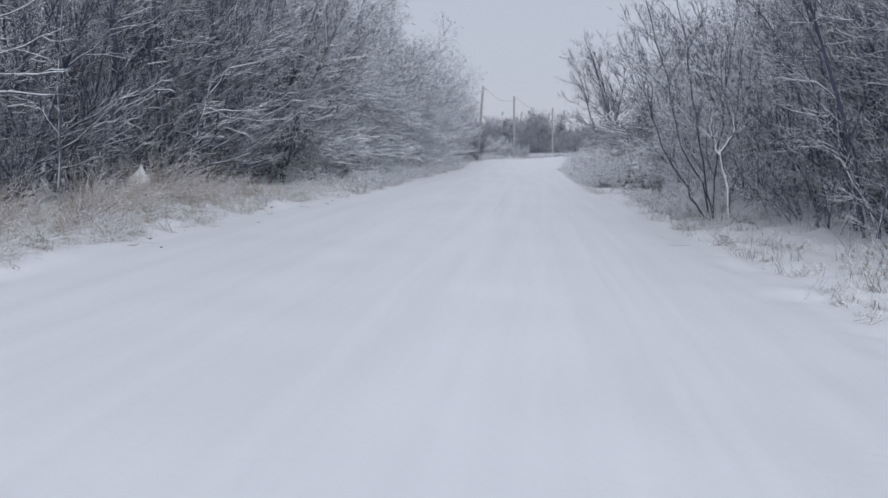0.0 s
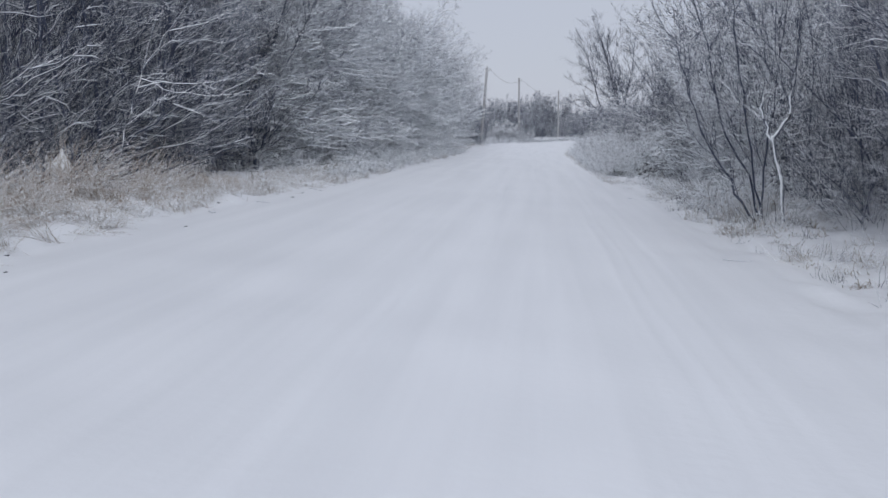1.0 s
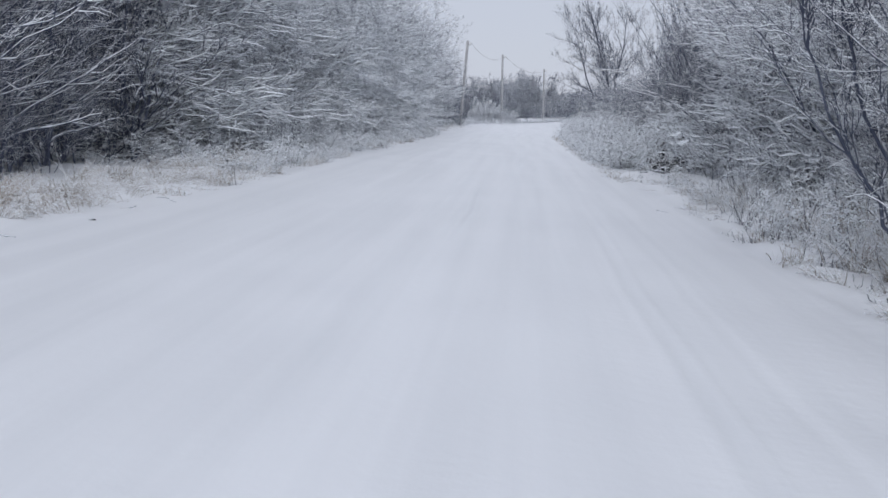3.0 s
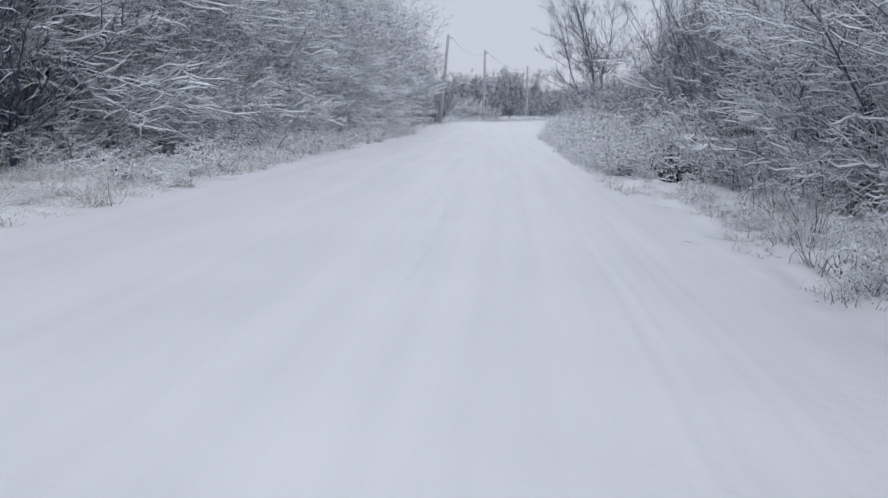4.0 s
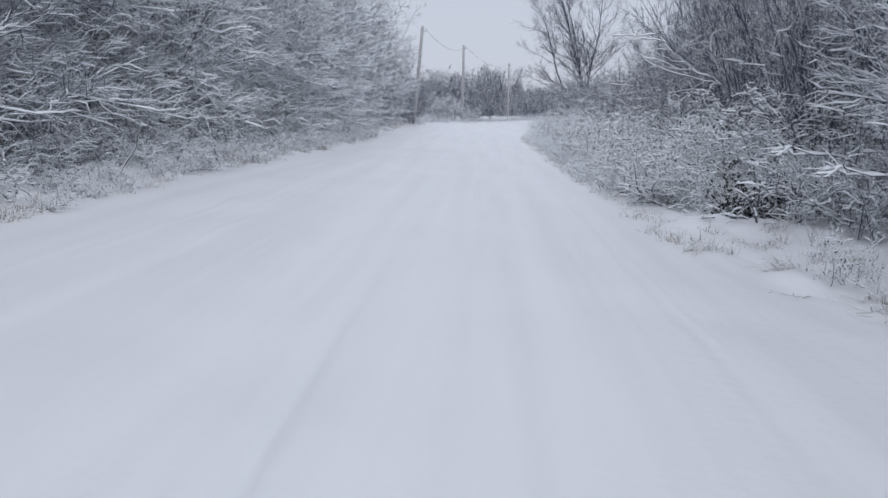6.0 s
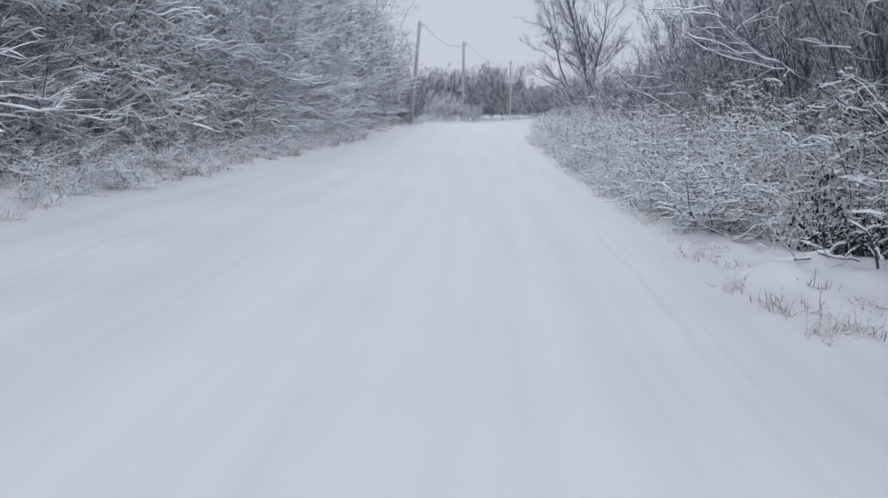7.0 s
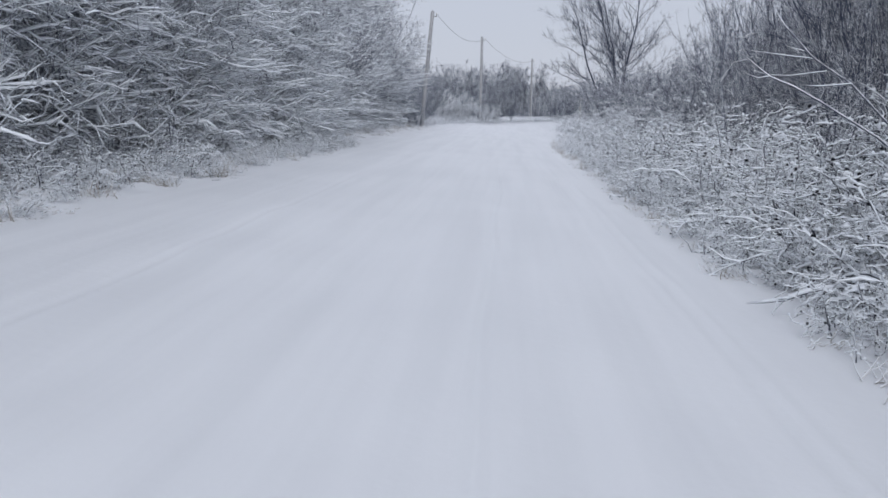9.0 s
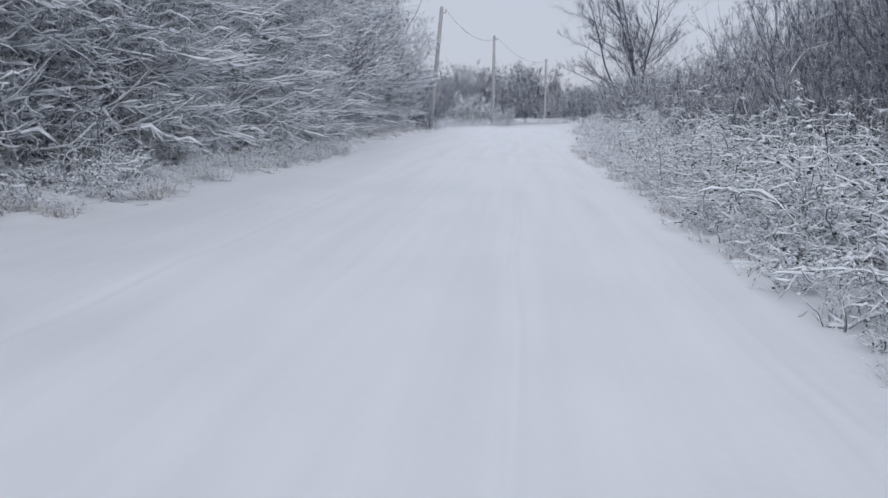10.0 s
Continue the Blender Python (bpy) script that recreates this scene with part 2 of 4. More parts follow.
def snow_on(r, P, base, tip, thick, keep=1.0):
    """A ridge of snow along the top of each branch, thinner the steeper the branch stands."""
    pick = r.uniform(0, 1, len(P)) < keep
    P, base, tip = P[pick], base[pick], tip[pick]
    thick = np.broadcast_to(thick, len(pick))[pick][:, None]
    t = unit(np.gradient(P, axis=1))
    flat = np.clip(1.2 - np.abs(t[..., 2]) * 1.05, 0.12, 1.0)
    rad = base[:, None] + (tip - base)[:, None] * np.linspace(0, 1, P.shape[1])[None, :] ** 0.8
    puff = thick * flat * r.uniform(0.3, 1.4, flat.shape)
    Q = P.copy()
    Q[..., 2] += rad * 0.55 + puff * 0.55
    m, s, _ = Q.shape
    v, q, f = tubes(Q, base, tip, 3)
    # widen each ring to the snow's own width
    ring = v.reshape(m, (s - 1) * 3 + 1, 3)
    mid = np.repeat(Q[:, :-1], 3, axis=1)
    old = rad[:, :-1].repeat(3, axis=1)[..., None]
    want = (rad[:, :-1] * 0.55 * flat[:, :-1] + puff[:, :-1]).repeat(3, axis=1)[..., None]
    ring[:, :-1] = mid + (ring[:, :-1] - mid) / old * want
    return ring.reshape(-1, 3), q, f


def shoots(r, P, count, lo, hi, angle, towards=(0, 0, 0), upright=1.0, narrow=0.0):
    """Places and ways for count side shoots on each polyline, between the shares lo and hi of its length."""
    m, s, _ = P.shape
    u = np.sort(r.uniform(lo, hi, (m, count)), 1) * (s - 1)
    i = np.minimum(u.astype(int), s - 2)
    f = (u - i)[..., None]
    rows = np.arange(m)[:, None]
    at = P[rows, i] * (1 - f) + P[rows, i + 1] * f
    t = unit(P[rows, i + 1] - P[rows, i])
    q = r.normal(0, 1, t.shape) * (1, 1, upright) + np.asarray(towards)
    q = unit(q - (q * t).sum(-1, keepdims=True) * t)
    a = np.radians(r.normal(angle, angle * 0.2, (m, count)) * (1 - narrow * u / (s - 1)))[..., None]
    way = t * np.cos(a) + q * np.sin(a)
    share = (u / (s - 1)).reshape(-1)
    return at.reshape(-1, 3), way.reshape(-1, 3), share, np.repeat(np.arange(m), count)


def woody(name, label, seed, height, stems, splay, lean, limbs, limb_len, limb_pull, sub, twigs, twig_len, fine_mat=None, limb_from=0.15, limb_angle=55, towards=(0, 0, 0),
          thick=0.055, twig_thick=0.006, category="tree", spacing=0.15, wander=0.22, long_twig=3, snow=0.0, flat=1.0, sub_thick=0.012, own_limbs=False, own_stems=True, top_pull=None, narrow=0.5, limb_wander=None, twig_snow=0.0, stem_wander=None, sub_angle=42, twig_angle=38, kink=0.0):
    """A leafless tree or shrub: stems > limbs > branchlets > twigs, with snow lying on them."""
    fine_mat = fine_mat or TWIG
    bark = BARK if fine_mat is TWIG else fine_mat
    r = np.random.RandomState(seed)
    start = np.stack([r.normal(0, spacing, stems), r.normal(0, spacing, stems), np.full(stems, -0.15)], -1)
    a = r.uniform(0, 6.283, stems)
    way = np.stack([np.cos(a) * splay + lean[0], np.sin(a) * splay + lean[1], np.ones(stems)], -1)
    ln = height * r.uniform(0.75, 1.0, stems)
    S = grow(r, start, way, ln, 10, (lean[0] * 0.6, lean[1] * 0.6, 0.25), stem_wander or wander)
    base = thick * r.uniform(0.7, 1.1, stems) * ln / height
    at, way, sh, pa = shoots(r, S, limbs, limb_from, 0.94, limb_angle, towards, 1.0, narrow)
    ln = limb_len * (1.12 - sh) ** 0.7 * r.uniform(0.55, 1.1, len(at))
    top = np.asarray(limb_pull if top_pull is None else top_pull, float)
    pull = np.asarray(limb_pull, float) * (1 - sh[:, None]) + top * sh[:, None]
    L = grow(r, at, way, ln, 8, pull, limb_wander or wander, kink)
    low_or_high = sh
    lb = np.clip(base[pa] * (1.05 - sh) * 0.55, 0.007, None)
    at, way, tipward, pb = shoots(r, L, sub, 0.12, 0.95, sub_angle, (towards[0] * 0.5, towards[1] * 0.5, 0.2), flat)
    # fewer branchlets towards the tops
    keep = r.uniform(0, 1, len(at)) < 1 - 0.75 * np.clip((low_or_high[pb] - 0.45) / 0.5, 0, 1)
    at, way, tipward, pb = at[keep], way[keep], tipward[keep], pb[keep]
    ln2 = ln[pb] * 0.55 * (1.15 - tipward) * r.uniform(0.5, 1.1, len(at)) + 0.12
    pull = pull[pb] * 0.6
    B = grow(r, at, way, ln2, 4, pull, wander * 1.2, kink)
    bb = np.clip(lb[pb] * 0.5, 0.004, sub_thick)
    at, way, sh, pc = shoots(r, B, twigs, 0.1, 0.9, twig_angle, (0, 0, 0.15), flat)
    ln3 = (ln2[pc] * 0.5 + twig_len * (0.9 - 0.55 * tipward[pc])) * r.uniform(0.5, 1.2, len(at))
    W = grow(r, at, way, ln3, long_twig, pull[pc] * 0.7, wander)
    tb = np.full(len(at), twig_thick) * r.uniform(0.7, 1.2, len(at))
    ob = new(name)
    tagged(ob, label, category)
    for i in range(stems if own_stems else 0):
        part("trunk" if stems == 1 else "stem", joined("stem", bark, [tubes(S[i:i + 1], base[i:i + 1], base[i:i + 1] * 0.12, 7)]), ob)
    pieces, mats = [tubes(B, bb, bb * 0.4, 3), tubes(W, tb, tb * 0.45, 3)], [bark, fine_mat]
    if not own_stems:
        part("stem_clump", joined("stem_clump", bark, [tubes(S, base, base * 0.12, 5)]), ob)
    if own_limbs:
        for i in range(len(L)):
            part("limb", joined("limb", bark, [tubes(L[i:i + 1], lb[i:i + 1], lb[i:i + 1] * 0.2, 5)]), ob)
    else:
        pieces.append(tubes(L, lb, lb * 0.2, 4))
        mats.append(bark)
    if snow:
        held = snow * (1.15 - 0.75 * low_or_high)
        pieces += [snow_on(r, L, lb, lb * 0.2, held), snow_on(r, B, bb, bb * 0.4, held[pb] * 0.75, 0.85)]
        mats += [CAP, CAP]
    if twig_snow:
        pieces.append(snow_on(r, W, tb, tb * 0.45, (twig_snow * (1.15 - 0.9 * low_or_high))[pb][pc], 0.7))
        mats.append(CAP)
    tagged(part("crown", joined("crown", mats, pieces), ob), "", "", "", "stuff")
    return ob


def put(ob, x, y, turn=0.0, size=1.0, tall=None, sink=0.0):
    """The pose of a copy that stands on the ground at x, y."""
    return pose(x, y, float(ground_z(x, y)) - sink, 0, 0, turn) @ Matrix.Diagonal((size, size, tall or size, 1))


def plant_all(kinds, places, group):
    """Copies of each kind at all places, and none left over at the origin."""
    first = {}
    for kind, x, y, turn, size, tall in places:
        ob = kinds[kind]
        ob["group"] = group
        m = put(ob, x, y, turn, size, tall)
        if kind not in first:
            first[kind] = m
        else:
            copy_thing(ob, m)
    for kind, m in first.items():
        kinds[kind].matrix_basis = m


# ---- left wood: saplings that lean and droop towards the road ----
rnd = random.Random(5)
edge_trees = [woody("roadside_tree", "leafless multi-stemmed tree drooping over the road, branches lined with snow", 11 + i, 8.6, 5, 0.18, (0.11, 0.0), 30, 2.9, (0.20, -0.10, -0.12),
                    8, 3, 0.26, towards=(1.5, -0.6, 0.2), sub_angle=46, twig_angle=46, limb_angle=58, limb_from=0.02, thick=0.027, spacing=0.4, snow=bright, flat=0.9, wander=0.46, limb_wander=0.55, sub_thick=0.007,
                    twig_thick=0.0052, twig_snow=bright * 0.5, top_pull=(0.1, 0.0, 0.5), kink=0.13, fine_mat=BARE) for i, bright in ((0, 0.026), (1, 0.026), (2, 0.026), (3, 0.020), (4, 0.020))]
places, hedge = [], []
y = 34.0
while y < 100:
    far = rnd.uniform(54, 74) < y
    u = -7.9 - (0.35 if far else 0.4 * float(smooth(56, 46, y))) + rnd.uniform(-0.5, 0.5)
    (hedge if far else places).append((rnd.randrange(3) if y > 46 else 3 + rnd.randrange(2), u + float(bend(y)), y, rnd.uniform(-35, 35), rnd.uniform(0.85, 1.1), rnd.uniform(0.9, 1.12)))
    y += rnd.uniform(1.1, 1.6)
y = 32.0
while y < 60:
    places.append((rnd.randrange(3) if y > 46 else 3 + rnd.randrange(2), -9.2 + rnd.uniform(-0.4, 0.4), y, rnd.uniform(-60, 60), rnd.uniform(0.9, 1.1), rnd.uniform(0.95, 1.12)))
    y += rnd.uniform(1.2, 1.7)
plant_all(edge_trees, places, "snowy trees along the left verge")
hedge_trees = [woody("hedge_tree", "leafless bushy tree with upswept branches, lightly lined with snow", 16 + i, 8.8, 6, 0.16, (0.06, 0.0), 20, 2.8, (0.12, -0.10, 0.06),
                     6, 3, 0.40, towards=(1.3, -0.7, 0.1), sub_angle=38, twig_angle=38, limb_angle=56, limb_from=0.02, thick=0.042, spacing=0.5, snow=0.021, wander=0.40, sub_thick=0.012, twig_thick=0.008, twig_snow=0.004, top_pull=(0.0, 0.0, 0.5), kink=0.10, fine_mat=BARE) for i in range(3)]
plant_all(hedge_trees, hedge, "hedge trees towards the bend")

dark_trees = [woody("wood_edge_tree", "dark leafless tree at a wood's edge, little snow", 21 + i, 9.4, 5, 0.12, (0.07, 0.0), 18, 2.7, (0.15, 0.0, 0.15),
                    8, 4, 0.30, towards=(0.6, -0.3, 0.0), limb_angle=48, limb_from=0.03, thick=0.050, spacing=0.45, snow=0.007, fine_mat=BARE, wander=0.30, top_pull=(0.05, 0.0, 0.5), sub_angle=36, twig_angle=32, twig_thick=0.006, kink=0.10) for i in range(3)]
places = []
for depth, step in ((-8.0, 1.7), (-9.6, 2.0), (-11.6, 2.3)):
    y = 8.0 + rnd.uniform(0, 1)
    while y < 37:
        if depth < -9 or not 10.5 < y < 22.5:
            places.append((rnd.randrange(3), depth + rnd.uniform(-0.6, 0.5), y, rnd.uniform(-50, 50), rnd.uniform(0.85, 1.1), rnd.uniform(0.9, 1.1)))
        y += step * rnd.uniform(0.8, 1.2)
plant_all(dark_trees, places, "dark trees of the left wood")

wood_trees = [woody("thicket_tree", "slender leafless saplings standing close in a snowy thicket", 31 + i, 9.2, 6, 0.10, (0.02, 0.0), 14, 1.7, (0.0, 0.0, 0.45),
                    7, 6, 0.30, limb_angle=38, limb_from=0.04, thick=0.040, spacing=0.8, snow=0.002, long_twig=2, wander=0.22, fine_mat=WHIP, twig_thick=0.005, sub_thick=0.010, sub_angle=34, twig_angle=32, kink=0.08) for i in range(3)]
places = []
for depth, step in ((-9.6, 2.8), (-11.5, 2.8), (-14.5, 3.4)):
    y = ((48.0 if depth > -10 else 30.0) if depth > -12 else 8.0) + rnd.uniform(0, 2)
    while y < 104:
        places.append((rnd.randrange(3), depth + rnd.uniform(-0.9, 0.9) + float(bend(y)), y, rnd.uniform(0, 360), rnd.uniform(0.85, 1.15), rnd.uniform(0.95, 1.22)))
        y += step * rnd.uniform(0.8, 1.25)
plant_all(wood_trees, places, "trees of the left thicket")

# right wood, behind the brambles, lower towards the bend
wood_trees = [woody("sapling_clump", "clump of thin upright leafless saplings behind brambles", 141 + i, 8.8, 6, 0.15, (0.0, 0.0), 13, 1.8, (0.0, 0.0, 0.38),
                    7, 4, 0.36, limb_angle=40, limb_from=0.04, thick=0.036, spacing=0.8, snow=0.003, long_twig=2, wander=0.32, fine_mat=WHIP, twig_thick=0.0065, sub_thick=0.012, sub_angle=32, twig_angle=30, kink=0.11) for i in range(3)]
places = []
for depth, y0, y1, step in ((6.6, 10, 150, 2.0), (7.4, 43, 80, 2.0), (8.2, 10, 150, 2.1), (10.2, 10, 150, 2.3), (12.6, 10, 118, 2.4), (15.5, 10, 118, 3.0)):
    y = y0 + rnd.uniform(0, 2)
    while y < y1:
        x, size = depth + rnd.uniform(-0.8, 0.8) + float(bend(y)), rnd.uniform(0.72, 0.95)
        tall = size * rnd.uniform(0.85, 1.1)
        # the wood opens in front of the big tree: only low growth between it and the road
        if y > 42 and x < 0.11 * y + 0.2:
            tall = min(tall, (1.2 + 0.034 * y) / 8.8 * rnd.uniform(0.85, 1.05))
        places.append((rnd.randrange(3), x, y, rnd.uniform(0, 360), min(size, 0.35 + tall * 0.65), tall))
        y += step * rnd.uniform(0.8, 1.25) * (0.9 if y < 56 else 0.68 if y < 112 else 1.5)
# a few saplings that stand up among the brambles
for x, y in ((4.2, 49.5), (5.0, 44.5), (4.7, 63.0), (5.2, 58.5), (4.9, 70.0), (5.4, 51.5)):
    places.append((rnd.randrange(3), x, y, rnd.uniform(0, 360), 0.45, rnd.uniform(0.32, 0.40)))
plant_all(wood_trees, places, "sapling clumps of the right wood")

# dark undergrowth that closes the foot of both woods
shrubs = [woody("undergrowth_shrub", "dense dark leafless shrub filling the wood's foot", 41 + i, 2.7, 9, 0.34, (0.0, 0.0), 9, 1.0, (0.0, 0.0, 0.1),
                5, 4, 0.16, limb_angle=50, limb_from=0.05, thick=0.018, spacing=0.45, snow=0.003, wander=0.4, fine_mat=BARE, category="shrub", long_twig=2, twig_thick=0.0045, own_stems=False) for i in range(3)]
places = []
for depth, y0, y1, step in ((5.5, 14, 26, 1.5), (6.4, 10, 24, 1.2), (7.7, 10, 27, 1.5), (9.4, 10, 36, 1.8), (6.9, 40, 92, 2.6), (9.0, 42, 96, 3.0), (-7.6, 22, 29, 1.5), (-8.7, 8, 30, 1.5), (-10.3, 8, 34, 1.8), (-8.2, 30, 66, 1.8)):
    y = y0 + rnd.uniform(0, 1)
    while y < y1:
        places.append((rnd.randrange(3), depth + rnd.uniform(-0.4, 0.4), y, rnd.uniform(0, 360), rnd.uniform(0.8, 1.15), rnd.uniform(0.7, 1.1)))
        y += step * rnd.uniform(0.75, 1.25)
for i in range(44):
    places.append((rnd.randrange(3), -36 + i * 1.25 + rnd.uniform(-0.5, 0.5), 168.0 + rnd.uniform(-1.5, 2.5) + (3.5 if 28 < i < 36 else 0) + max(0, i * 1.25 - 33) * 0.9, rnd.uniform(0, 360), rnd.uniform(1.2, 1.6), rnd.uniform(1.0, 1.5)))
for i in range(26):
    y = 106 + i * 0.95
    places.append((rnd.randrange(3), 7.6 + (i % 3) * 1.6 + rnd.uniform(-0.6, 0.6) + float(bend(y)), y, rnd.uniform(0, 360), 1.5, rnd.uniform(1.2, 1.6)))
plant_all(shrubs, places, "shrubs at the foot of the woods")
foot = [woody("snowy_shrub", "low leafless shrub bowed with snow at the wood's foot", 45 + i, 1.5, 9, 0.5, (0.12, -0.05), 8, 0.8, (0.15, 0.0, -0.25),
              5, 2, 0.16, limb_angle=52, limb_from=0.05, thick=0.013, spacing=0.4, snow=0.019, wander=0.5, fine_mat=BARE, category="shrub", long_twig=2, twig_thick=0.0045, twig_snow=0.010, own_stems=False, kink=0.14) for i in range(2)]
places = []
for depth, y0, step in ((-6.2, 35, 1.7), (-7.0, 31, 1.5)):
    y = y0
    while y < 68:
        places.append((rnd.randrange(2), depth + rnd.uniform(-0.4, 0.35), y, rnd.uniform(0, 360), rnd.uniform(0.7, 1.1), rnd.uniform(0.45, 1.0)))
        y += step * rnd.uniform(0.6, 1.4)
for x, y in ((5.3, 26.6), (5.0, 28.0), (5.2, 29.3), (4.9, 30.6), (5.1, 31.8), (4.9, 33.2), (5.0, 34.4), (4.6, 35.6), (5.6, 30.0), (5.5, 33.0), (5.4, 36.0), (4.4, 36.8)):
    places.append((rnd.randrange(2), x, y, rnd.uniform(0, 360), rnd.uniform(0.8, 1.1), rnd.uniform(0.7, 1.0)))
plant_all(foot, places, "snowy shrubs at the foot of the woods")


def crooked(r, line, amount):
    """A line with two more joints in each stretch, each a little out of true."""
    L = np.array(line, float)
    t = np.linspace(0, len(L) - 1, len(L) * 3 - 2)
    P = np.stack([np.interp(t, np.arange(len(L)), L[:, c]) for c in range(3)], -1)
    P[1:] += r.normal(0, amount, P[1:].shape)
    return P[None]


def lined_tree(name, label, x, y, stems, limbs, thick, snow, seed, shoot_len=0.55, count=9, way=(0.3, 0, 0.3), stem_name="trunk"):
    """A tree of a few given stems and limbs, whitened by snow along them, with fine twigs on all."""
    ob = new(name)
    tagged(ob, label, "tree")
    r = np.random.RandomState(seed)
    pieces, mats = [], []
    for lines, b0, kind in ((stems, thick, stem_name), (limbs, thick * 0.5, "limb")):
        for line in lines:
            P, b = crooked(r, line, 0.012), np.array([b0])
            part(kind, joined(kind, [BARK, CAP], [tubes(P, b, b * 0.3, 6), snow_on(r, P, b, b * 0.3, snow)]), ob)
            at, w, sh, pa = shoots(r, P, count, 0.25, 0.98, 46, way)
            B = grow(r, at, w, shoot_len * r.uniform(0.35, 1.2, len(at)), 5, (0, 0, 0.1), 0.4, 0.1)
            bb = np.full(len(at), 0.0055)
            at, w, sh, pa = shoots(r, B, 4, 0.15, 1.0, 45)
            W = grow(r, at, w, shoot_len * r.uniform(0.15, 0.5, len(at)), 3, (0, 0, 0.1), 0.3)
            tb = np.full(len(at), 0.004)
            pieces += [tubes(B, bb, bb * 0.4, 3), tubes(W, tb, tb * 0.4, 3), snow_on(r, B, bb, bb * 0.4, snow * 0.7, 0.8), snow_on(r, W, tb, tb * 0.4, snow * 0.4, 0.6)]
            mats += [BARE, BARE, CAP, CAP]
    tagged(part("crown", joined("crown", mats, pieces), ob), "", "", "", "stuff")
    ob.matrix_basis = put(ob, x, y)


lined_tree("leaning_sapling", "slender sapling leaning towards the road, white along its stem", -6.6, 19.8,
           [((0, 0, -0.2), (0.0, 0, 0.3), (0.02, 0, 0.6), (0.12, 0, 1.1), (0.28, 0, 1.55), (0.45, 0, 2.05), (0.80, 0, 2.55), (1.25, 0, 3.1), (1.75, 0, 3.7), (2.4, 0, 4.8))],
           [((0.36, 0, 1.78), (0.8, -0.1, 1.86), (1.3, -0.2, 1.80), (1.75, -0.3, 1.88)), ((0.40, 0, 1.92), (0.9, 0.1, 1.70), (1.6, 0.1, 1.65), (2.2, 0.2, 1.72)),
            ((0.46, 0, 2.08), (0.62, 0.1, 2.8), (1.0, 0.1, 3.7), (1.3, 0.1, 4.7)), ((0.9, 0, 2.65), (1.5, -0.1, 2.75), (2.2, -0.2, 3.0)), ((0.15, 0, 1.2), (0.5, 0, 1.45), (0.75, 0, 1.65))],
           0.020, 0.004, 207, 0.45, 6)
lined_tree("overhanging_tree", "leafless tree stretching level snow-laden branches over dry grass", -8.9, 14.6,
           [((0, 0, -0.2), (0.0, 0, 0.6), (0.1, 0, 1.6), (0.15, 0, 2.8), (0.3, 0, 4.2), (0.3, 0, 5.8))],
           [((0.1, 0, 1.7), (0.7, -0.2, 1.95), (1.4, -0.3, 2.05), (2.1, -0.3, 2.02), (2.6, -0.3, 2.10)), ((0.1, 0, 1.9), (0.8, 0.2, 2.25), (1.6, 0.3, 2.5), (2.3, 0.3, 2.8)),
            ((0.15, 0, 2.5), (0.9, -0.2, 2.75), (1.7, -0.3, 2.85), (2.4, -0.4, 3.15)), ((0.1, 0, 1.5), (0.8, -0.3, 1.75), (1.7, -0.4, 1.78), (2.4, -0.4, 1.70)), ((0.2, 0, 3.0), (1.0, 0, 3.4), (1.9, 0, 3.5))],
           0.034, 0.009, 211, 0.6, 8, (0.4, -0.3, 0.1))
lined_tree("thin_trunk", "thin dark upright trunk with snow on one side", -7.5, 16.2,
           [((0, 0, -0.2), (0.0, 0, 0.4), (0.05, 0, 1.2), (0.08, 0, 2.0), (0.2, 0, 3.4), (0.2, 0, 5.0))], [((0.06, 0, 1.3), (-0.2, 0, 1.7), (-0.5, 0, 1.9))], 0.035, 0.008, 213)
lined_tree("bramble_sapling", "thin dark sapling rising alone out of brambles", 4.41, 56.5,
           [((0, 0, -0.2), (-0.02, 0, 0.8), (-0.12, 0, 1.6), (-0.22, 0, 2.4), (-0.28, 0, 3.5))], [((-0.1, 0, 1.4), (-0.4, 0, 1.9), (-0.6, 0, 2.5)), ((-0.2, 0, 2.1), (0.1, 0, 2.6), (0.2, 0, 3.2))], 0.030, 0.006, 217, 0.5, 10, (0, 0, 0.4))

# right verge: bent trees with stems that lean over the road
verge_trees = [woody("verge_tree", "leafless tree with several dark leaning stems and swept twigs", 51 + i, 7.2, 5, 0.16, (-0.06, 0.0), 15, 2.0, (-0.15, -0.05, 0.25),
                     8, 5, 0.34, towards=(-0.7, -0.3, 0.0), limb_angle=40, limb_from=0.15, thick=0.038, spacing=0.4, snow=0.006, fine_mat=BARE, wander=0.32, stem_wander=0.42, sub_angle=34, twig_angle=30, twig_thick=0.0055, sub_thick=0.010, kink=0.10) for i in range(3)]
snowy_trees = [woody("snowy_verge_tree", "bushy leafless tree with arching snow-lined branches above brambles", 71 + i, 6.8, 6, 0.22, (-0.12, 0.0), 16, 2.0, (-0.2, -0.05, 0.1),
                     8, 3, 0.28, towards=(-0.6, -0.3, 0.3), limb_angle=46, limb_from=0.05, thick=0.034, spacing=0.4, snow=0.020, wander=0.48, twig_thick=0.005, top_pull=(-0.1, 0, 0.35), twig_snow=0.010, fine_mat=BARE, sub_angle=46, twig_angle=46, sub_thick=0.007, kink=0.14) for i in range(3)]
places = []
for y in (12.2, 14.0, 15.7, 17.2, 18.7, 20.6, 23.0):
    places.append((rnd.randrange(3), 5.85 + rnd.uniform(-0.4, 0.5), y, rnd.uniform(-40, 40), rnd.uniform(0.9, 1.1), rnd.uniform(0.9, 1.1)))
plant_all(verge_trees, places, "trees of the right verge")
places = []
